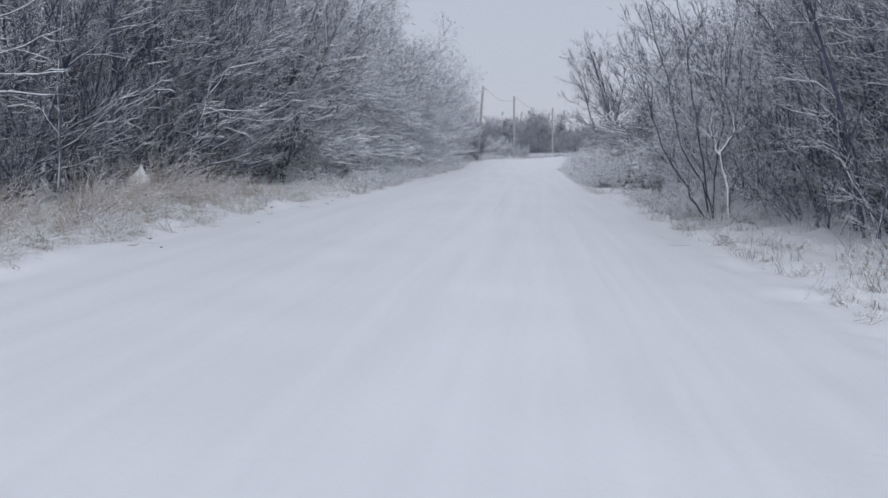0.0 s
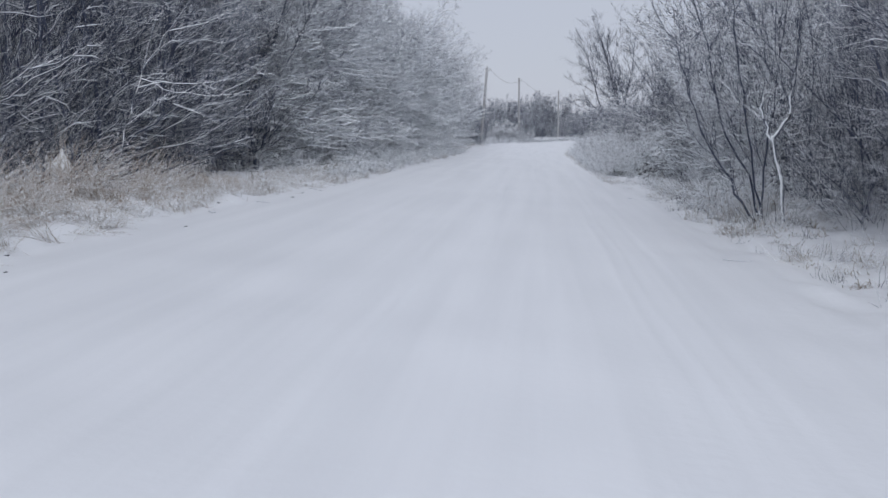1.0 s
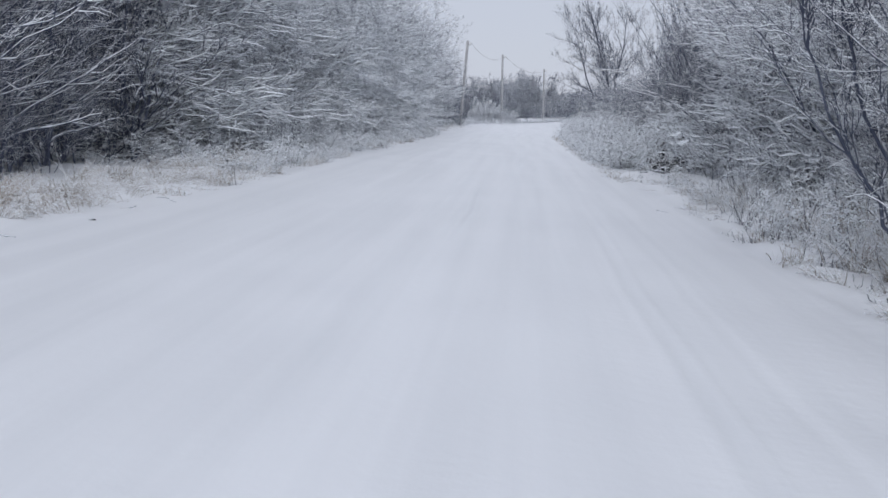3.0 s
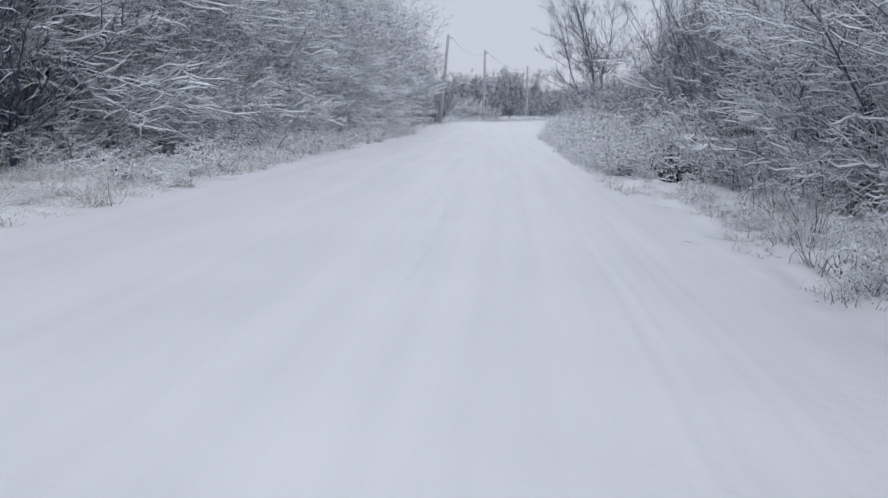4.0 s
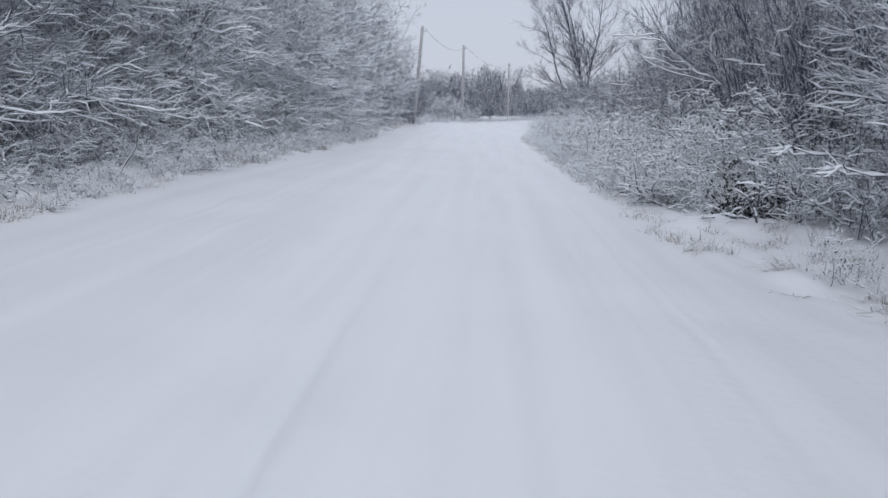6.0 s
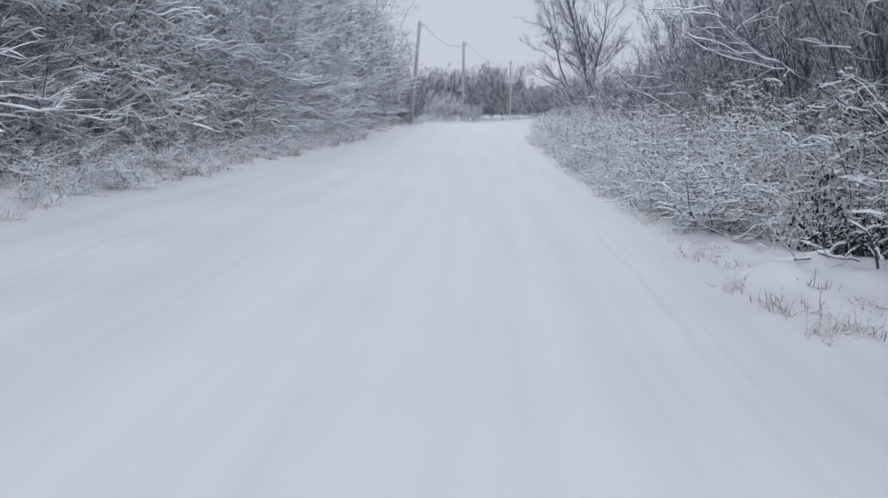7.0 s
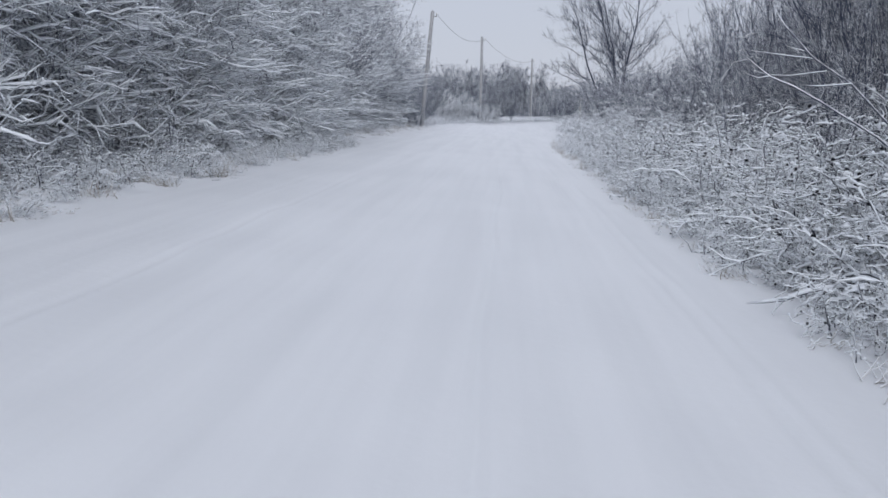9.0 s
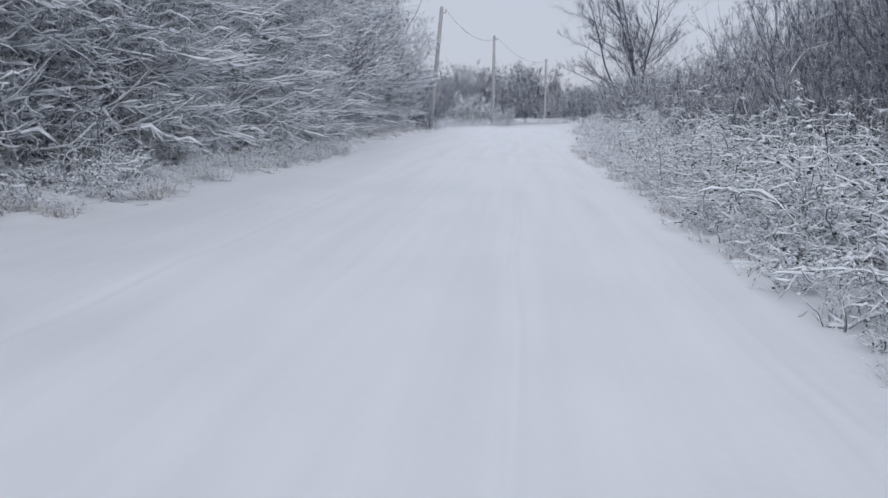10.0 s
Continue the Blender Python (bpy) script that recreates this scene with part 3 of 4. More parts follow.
for y in (27.0, 28.8, 30.5, 32.3, 34.2, 36.3, 38.4, 40.6):
    for u in ((5.9, 7.6) if y < 37 else (7.3, 8.8)):
        places.append((rnd.randrange(3), u + rnd.uniform(-0.4, 0.4), y + rnd.uniform(-0.5, 0.5), rnd.uniform(-60, 60), rnd.uniform(0.85, 1.1), rnd.uniform(0.85, 1.1)))
plant_all(snowy_trees, places, "snowy trees of the right verge")

# the big tree at the bend
big = woody("big_tree", "tall spreading leafless tree rising above the thicket", 77, 15.5, 4, 0.22, (-0.05, 0.0), 26, 6.8, (-0.1, 0.0, 0.12), 12, 5, 0.8, BARE, limb_angle=54, limb_from=0.25, towards=(-0.35, -0.2, 0), thick=0.19, twig_thick=0.0085, spacing=0.2, wander=0.24, stem_wander=0.3, own_limbs=True, sub_thick=0.016, narrow=0.4, sub_angle=34, twig_angle=32, limb_wander=0.3, kink=0.08)
big.matrix_basis = put(big, 9.2, 126.0, 30, 1.06)

# brambles along the right edge
def lumps(r, P, count, size):
    """Small pads of snow caught on shoots."""
    at = P[r.choice(len(P), count), r.randint(0, P.shape[1], count)]
    form = np.array([(1, 0, 0), (-0.5, 0.87, 0), (-0.5, -0.87, 0), (0, 0, 0.9), (0, 0, -0.25)])
    big = r.uniform(0.4, 1.2, (count, 1, 1)) * size
    a = r.uniform(0, 6.283, count)
    turn = np.stack([np.stack([np.cos(a), -np.sin(a), 0 * a], -1), np.stack([np.sin(a), np.cos(a), 0 * a], -1), np.stack([0 * a, 0 * a, 1 + 0 * a], -1)], 1)
    v = np.einsum("kj,mij->mki", form, turn) * big * r.uniform(0.7, 1.4, (count, 1, 3)) + at[:, None] + np.array([0, 0, 0.004])
    f = np.array([(0, 1, 3), (1, 2, 3), (2, 0, 3), (1, 0, 4), (2, 1, 4), (0, 2, 4)])
    return v.reshape(-1, 3), np.zeros((0, 4), int), (f[None] + (np.arange(count) * 5)[:, None, None]).reshape(-1, 3)


def bramble(seed, canes, reach, snow=1.0, leaves=380, leaf_size=0.9, label="tangled bramble bush bowed under fresh snow, few withered leaves"):
    r = np.random.RandomState(seed)
    a = r.uniform(0, 6.283, canes)
    d = 1.1 * np.sqrt(r.uniform(0, 1, canes))
    start = np.stack([np.cos(a) * d, np.sin(a) * d, np.full(canes, -0.08)], -1)
    b = r.uniform(0, 6.283, canes)
    way = np.stack([np.cos(b) * 0.5, np.sin(b) * 0.5, np.ones(canes)], -1)
    ln = reach * r.uniform(0.55, 1.1, canes)
    C = grow(r, start, way, ln, 10, (0, 0, -1.25), 0.6, 0.08)
    C[..., 2] = np.maximum(C[..., 2], 0.03)
    out = np.linalg.norm(C[..., :2], axis=-1, keepdims=True)
    C[..., :2] *= 1.3 * np.tanh(out / 1.3) / np.maximum(out, 1e-6)
    cb = r.uniform(0.008, 0.015, canes)
    at, way, sh, pa = shoots(r, C, 11, 0.12, 1.0, 56, (0, 0, 0.7))
    ln = r.uniform(0.14, 0.62, len(at))
    B = grow(r, at, way, ln, 6, (0, 0, -0.1), 0.9, 0.22)
    bb = np.full(len(at), 0.0055)
    at, way, sh, pa = shoots(r, B, 2, 0.1, 1.0, 50)
    W = grow(r, at, way, r.uniform(0.06, 0.24, len(at)), 2, (0, 0, 0), 0.4)
    ob = new("bramble_bush")
    tagged(ob, label, "bush")
    tw = np.full(len(at), 0.0045)
    tangle = part("cane_tangle", joined("cane_tangle", [CANE, CANE, CANE, CAP, CAP, CAP, CAP], [tubes(C, cb, cb * 0.3, 4), tubes(B, bb, bb * 0.4, 3), tubes(W, tw, tw * 0.45, 3),
                                                                                   snow_on(r, C, cb, cb * 0.3, 0.022 * snow), snow_on(r, B, bb, bb * 0.4, 0.0175 * snow, 0.9), lumps(r, B, 420, 0.040 * snow), snow_on(r, W, tw, tw * 0.45, 0.009 * snow, 0.6)]), ob)
    tagged(tangle, "", "", "", "stuff")
    # withered leaves: folded lozenges hanging from the shoots
    pick = r.choice(len(B), leaves)
    q = B[pick, r.randint(1, 4, leaves)]
    f = unit(r.normal(0, 1, (leaves, 3)) * (1, 1, 0.4)) * r.uniform(0.035, 0.075, (leaves, 1)) * leaf_size
    s = unit(np.cross(f, r.normal(0, 1, (leaves, 3)))) * np.linalg.norm(f, axis=1, keepdims=True) * 0.42
    nrm = unit(np.cross(f, s)) * 0.012
    v = np.stack([q, q + f * 0.5 + s + nrm, q + f, q + f * 0.5 - s + nrm, q + f * 0.5], 1).reshape(-1, 3)
    o = np.arange(leaves)[:, None] * 5
    t = np.concatenate([o + np.array(c) for c in ((0, 1, 4), (1, 2, 4), (2, 3, 4), (3, 0, 4))])
    tagged(part("foliage", mesh_of("foliage", v, (), t, LEAF), ob, "withered dark leaves"), "", "", "", "stuff")
    return ob


brambles = [bramble(91 + i, 28, 2.4) for i in range(3)] + [bramble(95 + i, 14, 2.4, 0.75, 120) for i in range(2)]
places = []
for row_u, y0, step, tall in ((3.5, 39.6, 1.3, 0.60), (4.5, 38.9, 1.5, 0.74), (5.6, 36.0, 1.5, 0.74), (7.0, 26.0, 1.6, 0.78)):
    y = y0
    while y < (165 if row_u < 6 else 60):
        places.append((rnd.randrange(3) if y < 62 and row_u < 6 else 3 + rnd.randrange(2), row_u + rnd.uniform(-0.25, 0.25) + max(float(bend(y)), 1.4 * float(smooth(76, 106, y))), y, rnd.uniform(0, 360), rnd.uniform(0.85, 1.1), tall * rnd.uniform(0.7, 1.25)))
        y += step * rnd.uniform(0.85, 1.25) * (1.0 if y < 62 else 2.0)
# low shrubs at the foot of the left wood
for row_u, y0, step, tall in ((-5.85, 36.0, 4.2, 0.18), (-6.6, 34.0, 2.6, 0.26), (-7.4, 30.0, 2.2, 0.40)):
    y = y0
    while y < 112:
        places.append((3 + rnd.randrange(2), row_u - (0.7 if y > 68 else 0) + rnd.uniform(-0.3, 0.3) + float(bend(y)), y, rnd.uniform(0, 360), rnd.uniform(0.8, 1.05), tall * (1.0 if y < 60 else 1.7) * rnd.uniform(0.8, 1.2)))
        y += step * rnd.uniform(0.85, 1.25)
for y in (103, 106, 109, 112, 114.5, 117, 119, 121, 123, 125, 127, 129, 131):
    places.append((3 + rnd.randrange(2), -5.6 + rnd.uniform(-0.3, 0.3) + float(bend(y)), y, rnd.uniform(0, 360), 1.1, rnd.uniform(0.3, 0.45)))
for i in range(16):
    y = 132 + i * 2.2
    places.append((3 + rnd.randrange(2), -5.3 + rnd.uniform(-0.4, 0.2) + float(bend(y)), y, rnd.uniform(0, 360), 1.1, rnd.uniform(0.25, 0.4)))
plant_all(brambles, places, "brambles along the road")
# low clumps in front of them on both verges
low = [bramble(101 + i, 14, 1.3, 0.85, 160) for i in range(2)]
for ob in low:
    ob.name = "weed_clump"
    tagged(ob, "low clump of dead weeds and canes half buried in snow", "weeds")
places = []
for x, y, size, tall in ((3.7, 22.6, 0.5, 0.6), (3.2, 24.4, 0.45, 0.55), (4.3, 24.6, 0.6, 0.7), (3.5, 26.6, 0.4, 0.5), (4.6, 27.0, 0.6, 0.6), (3.1, 29.0, 0.35, 0.4), (4.4, 30.0, 0.5, 0.5), (3.0, 32.0, 0.3, 0.4),
                         (3.3, 38.3, 0.5, 0.6), (3.15, 39.6, 0.5, 0.7), (3.1, 40.8, 0.6, 0.9), (2.95, 42.2, 0.6, 0.7), (2.8, 44.0, 0.6, 0.6), (2.75, 46.5, 0.6, 0.6), (2.7, 49.5, 0.6, 0.6), (2.8, 53.0, 0.6, 0.6)):
    places.append((rnd.randrange(2), x, y, rnd.uniform(0, 360), size, tall))
y = 28.5
while y < 66:
    places.append((rnd.randrange(2), -5.05 + rnd.uniform(-0.25, 0.3), y, rnd.uniform(0, 360), rnd.uniform(0.4, 0.7), rnd.uniform(0.25, 0.55)))
    y += rnd.uniform(1.0, 2.2)
y = 41.5
while y < 78:  # snow-caked weeds that reach over the right edge of the road
    places.append((rnd.randrange(2), 2.45 + rnd.uniform(-0.12, 0.15) + 0.2 * float(smooth(58, 66, y)), y, rnd.uniform(0, 360), rnd.uniform(0.32, 0.5), rnd.uniform(0.35, 0.55)))
    y += rnd.uniform(0.7, 1.2)
y = 29.0
while y < 66:
    places.append((rnd.randrange(2), -4.45 + rnd.uniform(-0.2, 0.15), y, rnd.uniform(0, 360), rnd.uniform(0.22, 0.38), rnd.uniform(0.16, 0.30)))
    y += rnd.uniform(0.8, 2.0)
plant_all(low, places, "low clumps on the verges")
# bushes of dead leaves; the two largest paint in the dark of shaded hollows
dark = bramble(99, 26, 1.6, 0.5, 2600, 1.4, "low bush with many dead leaves under snow, coloured dark like a shaded hollow")
dark.name = "dark_bush"
plant_all([dark], [(0, 3.62, 38.2, 20, 0.42, 0.62), (0, 4.12, 37.5, 140, 0.42, 0.66), (0, 2.55, 49.3, 60, 0.16, 0.22), (0, 2.7, 45.0, 200, 0.14, 0.2), (0, 3.3, 42.6, 200, 0.22, 0.35)], "dark bushes on the right verge")

# ---- far trees beyond the bend ----
far_trees = [woody("far_tree", "bushy snow-dusted tree beyond the bend of the road", 120 + i, 6.9, 9, 0.36, (0, 0), 12, 2.6, (0, 0, 0.32), 6, 4, 0.7, FROST, limb_angle=46, limb_from=0.01, thick=0.055, twig_thick=0.013, spacing=1.0, long_twig=2, sub_thick=0.018, own_stems=False, narrow=0.6, wander=0.30, sub_angle=36, twig_angle=34, kink=0.08) for i in range(3)]
places = []
for y0, x0, x1, step in ((172, -34, 1, 2.4), (181, -30, 40, 2.4), (187, -40, 46, 2.4), (194, -44, 50, 2.6), (201, -44, 50, 2.6)):
    x = x0
    while x < x1:
        size = rnd.uniform(0.6, 1.1) * (1.0 + 0.22 * math.sin(x * 0.42 + 1.5) + 0.1 * math.sin(x * 1.1))
        places.append((rnd.randrange(3), x, y0 + rnd.uniform(-3, 3), rnd.uniform(0, 360), size, size * rnd.uniform(0.8, 1.25)))
        x += step * rnd.uniform(0.7, 1.3)
# bushes left of the road between the poles
for x, y, size in ((-5.6, 101.6, 0.26), (-6.3, 104.5, 0.34), (-8.5, 112, 0.55), (-7.5, 119, 0.55), (-6.4, 126, 0.62), (-5.0, 131, 0.6),
                   (-3.6, 136, 0.95), (-6.6, 138, 0.95), (-4.0, 143, 1.0), (-1.0, 140, 0.75), (0.6, 136.5, 0.42), (5.8, 156, 0.55), (6.6, 163, 0.7), (-8.0, 147, 0.8),
                   (-4.6, 153, 0.8), (-9, 158, 0.9), (-1.5, 160, 0.75), (-11, 128, 0.85), (-12, 139, 0.9)):
    places.append((rnd.randrange(3), x, y, rnd.uniform(0, 360), size, size))
places = [p for p in places if not -4.4 < p[1] - float(bend(p[2])) < 3.0 and not (p[2] < 169 and abs(p[1] - 3.2 * (p[2] - 15) / 154) < 2.0)]
for i in range(22):
    places.append((rnd.randrange(3), -34 + i * 1.6 + rnd.uniform(-0.5, 0.5), (166.5 if i < 21 else 172.0) + rnd.uniform(-2, 2), rnd.uniform(0, 360), 0.75, rnd.uniform(0.38, 0.55)))
plant_all(far_trees, places, "trees beyond the bend")
round_bush = woody("roadside_bush", "rounded leafless bush dusted pale with snow beside a pole", 131, 3.6, 16, 0.55, (-0.1, 0.0), 9, 1.5, (0, 0, 0.05), 7, 6, 0.3, TWIG, limb_angle=48, limb_from=0.05, thick=0.03, twig_thick=0.007, spacing=0.6, snow=0.010, long_twig=2, sub_thick=0.010, own_stems=False, wander=0.34, category="bush", kink=0.1)
plant_all([round_bush], [(0, -3.2, 127.4, 0, 1.0, 0.95), (0, -1.6, 128.2, 130, 0.55, 0.55), (0, -5.0, 126.6, 220, 0.8, 0.8)], "bushes at the middle pole")


# ---- utility poles and their cable ----
def utility_pole(x, y, top, lean_x):
    g = float(ground_z(x, y))
    h = top - g
    ob = new("utility_pole")
    tagged(ob, "weathered grey wooden utility pole, slightly leaning, standing in roadside brush" if lean_x else "weathered grey wooden utility pole standing upright in roadside brush", "pole", "poles along the road")
    P = np.array([[[0, 0, -0.4], [0, 0, 0.0], [0, 0, h * 0.33], [0, 0, h * 0.66], [0, 0, h - 0.02], [0, 0, h]]], float)
    part("post", joined("post", WOOD, [tubes(P, np.array([0.145]), np.array([0.105]), 14)]), ob)
    bm = bmesh.new()
    bmesh.ops.create_cone(bm, cap_ends=True, segments=14, radius1=0.112, radius2=0.02, depth=0.10, matrix=pose(0, 0, h + 0.03))
    solid("cap", bm, WOOD, ob)
    bm = bmesh.new()
    bmesh.ops.create_cube(bm, size=1, matrix=pose(0.17, 0, h - 0.30) @ Matrix.Diagonal((0.22, 0.04, 0.04, 1)))
    bmesh.ops.create_cube(bm, size=1, matrix=pose(0.27, 0, h - 0.25) @ Matrix.Diagonal((0.03, 0.03, 0.14, 1)))
    bmesh.ops.bevel(bm, geom=bm.edges[:], offset=0.006, segments=1, affect="EDGES")
    br = solid("bracket", bm, STEEL, ob)
    bm = bmesh.new()
    for dz, rad in ((0.0, 0.045), (0.045, 0.06), (0.09, 0.04)):
        bmesh.ops.create_cone(bm, cap_ends=True, segments=12, radius1=rad, radius2=rad * 0.75, depth=0.045, matrix=pose(0.27, 0, h - 0.17 + dz))
    solid("insulator", bm, PORCELAIN, br, "white porcelain insulator")
    ob.matrix_basis = pose(x, y, g, 0, lean_x, 0)
    return ob.matrix_basis @ Vector((0.27, 0, h - 0.12))


ends = [utility_pole(-5.36, 103.3, 7.83, 5.0), utility_pole(-2.3, 132.3, 8.27, 0.6), utility_pole(3.2, 168.9, 8.24, 0.4)]
for a, b, sag in ((ends[0], ends[1], 0.85), (ends[1], ends[2], 1.0)):
    s = np.linspace(0, 1, 25)[:, None]
    P = np.array(a) * (1 - s) + np.array(b) * s
    P[:, 2] -= 4 * sag * (s * (1 - s))[:, 0]
    tagged(new("overhead_cable", joined("overhead_cable", CABLE, [tubes(P[None], np.array([0.010]), np.array([0.0101]), 6)])), "thin dark overhead cable sagging between two poles", "cable", "cables between the poles")

# stub post by the right edge
bm = bmesh.new()
bmesh.ops.create_cube(bm, size=1, matrix=pose(0, 0, 1.15) @ Matrix.Diagonal((0.16, 0.16, 2.6, 1)))
bmesh.ops.bevel(bm, geom=bm.edges[:], offset=0.02, segments=2, affect="EDGES")
post = solid("concrete_post", bm, CONCRETE)
tagged(post, "pale square concrete post among brambles", "post")
post.matrix_basis = put(post, 5.6, 115.0)


# ---- grass and small litter ----
def grass(name, label, seed, count, where, tall, mat, width=0.004, droop=0.9, per=14, clump=0.0, wind=0.15):
    r = np.random.RandomState(seed)
    tufts = max(1, count // per)
    cx, cy, size = where(r, tufts)
    pick = r.randint(0, tufts, count)
    x, y = cx[pick] + r.normal(0, 0.09, count), cy[pick] + r.normal(0, 0.09, count)
    start = np.stack([x, y, ground_z(x, y) - 0.02], -1)
    lean = r.normal(0, 0.35, (tufts, 2))[pick]
    way = np.concatenate([lean + r.normal(0, 0.28, (count, 2)), np.ones((count, 1))], 1)
    ln = tall * np.clip(size[pick], 0.15, 1.3) * r.uniform(0.45, 1.1, count)
    P = grow(r, start, way, ln, 4, (wind, 0, -droop), 0.35)
    P[..., 2] = np.maximum(P[..., 2], ground_z(P[..., 0], P[..., 1]) + 0.005)
    b = np.full(count, width)
    ob = new(name, joined(name, [mat, CAP], [tubes(P, b, b * 0.4, 3), lumps(r, P[:, 1:], int(count * clump * 2), 0.014)]))
    return tagged(ob, label, "grass", "", "stuff")


def left_patch(r, n):
    y = 6.0 + 17.5 * r.uniform(0, 1, n)
    u = -5.0 - np.abs(r.normal(0, 1.2, n)) - 0.9 * smooth(26, 12, y) * r.uniform(0, 1, n)
    return u, y, (0.35 + 0.75 * smooth(-5.2, -6.4, u) * smooth(30, 20, y)) * (0.75 + 0.4 * waves(u, y, 2.2, 9))


def left_front(r, n):
    y = 6.0 + 24.0 * r.uniform(0, 1, n)
    u = -4.75 - np.abs(r.normal(0, 0.9, n))
    return u, y, 0.35 + 0.6 * r.uniform(0, 1, n)


def left_strip(r, n):
    y = 24.0 + 80.0 * r.uniform(0, 1, n) ** 1.3
    u = -4.25 - np.abs(r.normal(0, 0.9, n)) - 0.6 * smooth(64, 70, y)
    return u + bend(y), y, r.uniform(0.4, 1.0, n) * (0.25 + 0.9 * smooth(-0.5, 0.9, waves(u, y, 2.8, 19)))


def right_patch(r, n):
    y = 8.0 + 29.0 * r.uniform(0, 1, n) ** 1.5
    u = 2.4 + np.abs(r.normal(0, 1.4, n)) + 0.5 * smooth(20, 8, y)
    return u, y, (0.3 + 0.7 * smooth(2.6, 4.2, u)) * r.uniform(0.6, 1.1, n) * (1 - 0.35 * smooth(22, 30, y))


def right_strip(r, n):
    y = 33.0 + 70.0 * r.uniform(0, 1, n) ** 1.3
    u = 1.95 + np.abs(r.normal(0, 0.35, n))
    return u + np.maximum(bend(y), 1.4 * smooth(76, 106, y)), y, r.uniform(0.3, 0.9, n)


grass("dry_grass", "tall straw-coloured dry grass with snow, below the wood", 3, 9500, left_patch, 1.12, STRAW, 0.0045, 1.5, 45, 0.08, 0.9)
grass("dry_grass", "pale wind-bent grass weighed down with snow beside the road", 13, 7000, left_front, 0.6, RIMED, 0.0045, 1.6, 30, 0.2, 0.8)
grass("dry_grass", "short withered grass poking out of snow at the wood's foot", 4, 7500, left_strip, 0.42, RIMED, 0.0065, 0.9, 24, 0.25)
grass("dry_grass", "sparse straw-coloured grass on the snowy right verge", 5, 3000, right_patch, 0.45, RIMED, 0.007, 1.1, 34, 0.3)
grass("dry_grass", "thin withered stalks under the brambles", 6, 2000, right_strip, 0.35, RIMED, 0.006, 0.9, 20, 0.3)
def right_bank(r, n):
    y = 19.0 + 12.0 * r.uniform(0, 1, n)
    u = 2.75 + 0.03 * (y - 19) + np.abs(r.normal(0, 0.75, n))
    return u, y, (0.45 + 0.7 * smooth(2.7, 3.6, u)) * (0.7 + 0.5 * waves(u, y, 1.6, 12))


def right_tufts(r, n):
    y = 15.0 + 19.0 * r.uniform(0, 1, n)
    u = 2.55 + np.abs(r.normal(0, 0.8, n)) + 0.25 * smooth(20, 15, y)
    return u, y, 0.5 + 0.6 * r.uniform(0, 1, n)


grass("dry_grass", "pale brown tufts of dead grass standing out of snow", 18, 1300, right_tufts, 0.36, RIMED, 0.006, 1.4, 40, 0.4, -0.2)
grass("dry_grass", "clumps of bent dead grass caked with snow on the bank", 15, 2600, right_bank, 0.5, RIMED, 0.007, 1.3, 90, 0.35)
grass("weed_stalks", "dark broken weed stalks leaning out of the snowy bank", 16, 560, right_bank, 0.8, CANE, 0.0065, 0.7, 8, 0.2)
grass("weed_stalks", "dark dead weed stalks sticking out of snow", 7, 700, right_patch, 0.8, CANE, 0.004, 0.3)
grass("weed_stalks", "dark dead weed stalks along the left verge", 8, 320, left_strip, 0.6, CANE, 0.006, 0.6)


# the white bag caught on a bent stick
def plastic_bag(x, y, z):
    g = float(ground_z(x, y))
    P = np.array([[[0.22, 0.05, -0.1], [0.20, 0.04, 0.5], [0.12, 0.02, 1.05], [0.03, 0, z - g + 0.33], [0.0, 0, z - g + 0.29]]], float)
    stick = new("bent_stick", joined("bent_stick", BARK, [tubes(P, np.array([0.012]), np.array([0.006]), 5)]))
    tagged(stick, "thin dark bent stick rising from dry grass", "stick")
    stick.matrix_basis = pose(x, y, g)
    r = np.random.RandomState(8)
    prof = ((0.0, 0.012), (0.06, 0.02), (0.12, 0.05), (0.20, 0.10), (0.28, 0.15), (0.34, 0.135), (0.40, 0.08), (0.45, 0.015))
    seg = 12
    V = []
    for d, rad in prof:
        for i in range(seg):
            a = i * 6.2832 / seg
            q = rad * (1 + 0.22 * math.cos(3 * a + d * 9) + r.uniform(-0.08, 0.08))
            V.append((math.cos(a) * q, math.sin(a) * q * 0.6, 0.28 - d))
    Q = [(j * seg + i, j * seg + (i + 1) % seg, (j + 1) * seg + (i + 1) % seg, (j + 1) * seg + i) for j in range(len(prof) - 1) for i in range(seg)]
    bag = new("plastic_bag", mesh_of("plastic_bag", V, Q, (), BAG))
    bag.matrix_basis = pose(x, y, z, 0, 4, 0) @ Matrix.Diagonal((1.5, 1.5, 1.05, 1))
    tagged(bag, "crumpled white plastic bag hanging from a bent stick", "bag")


plastic_bag(-7.41, 19.5, 0.97)


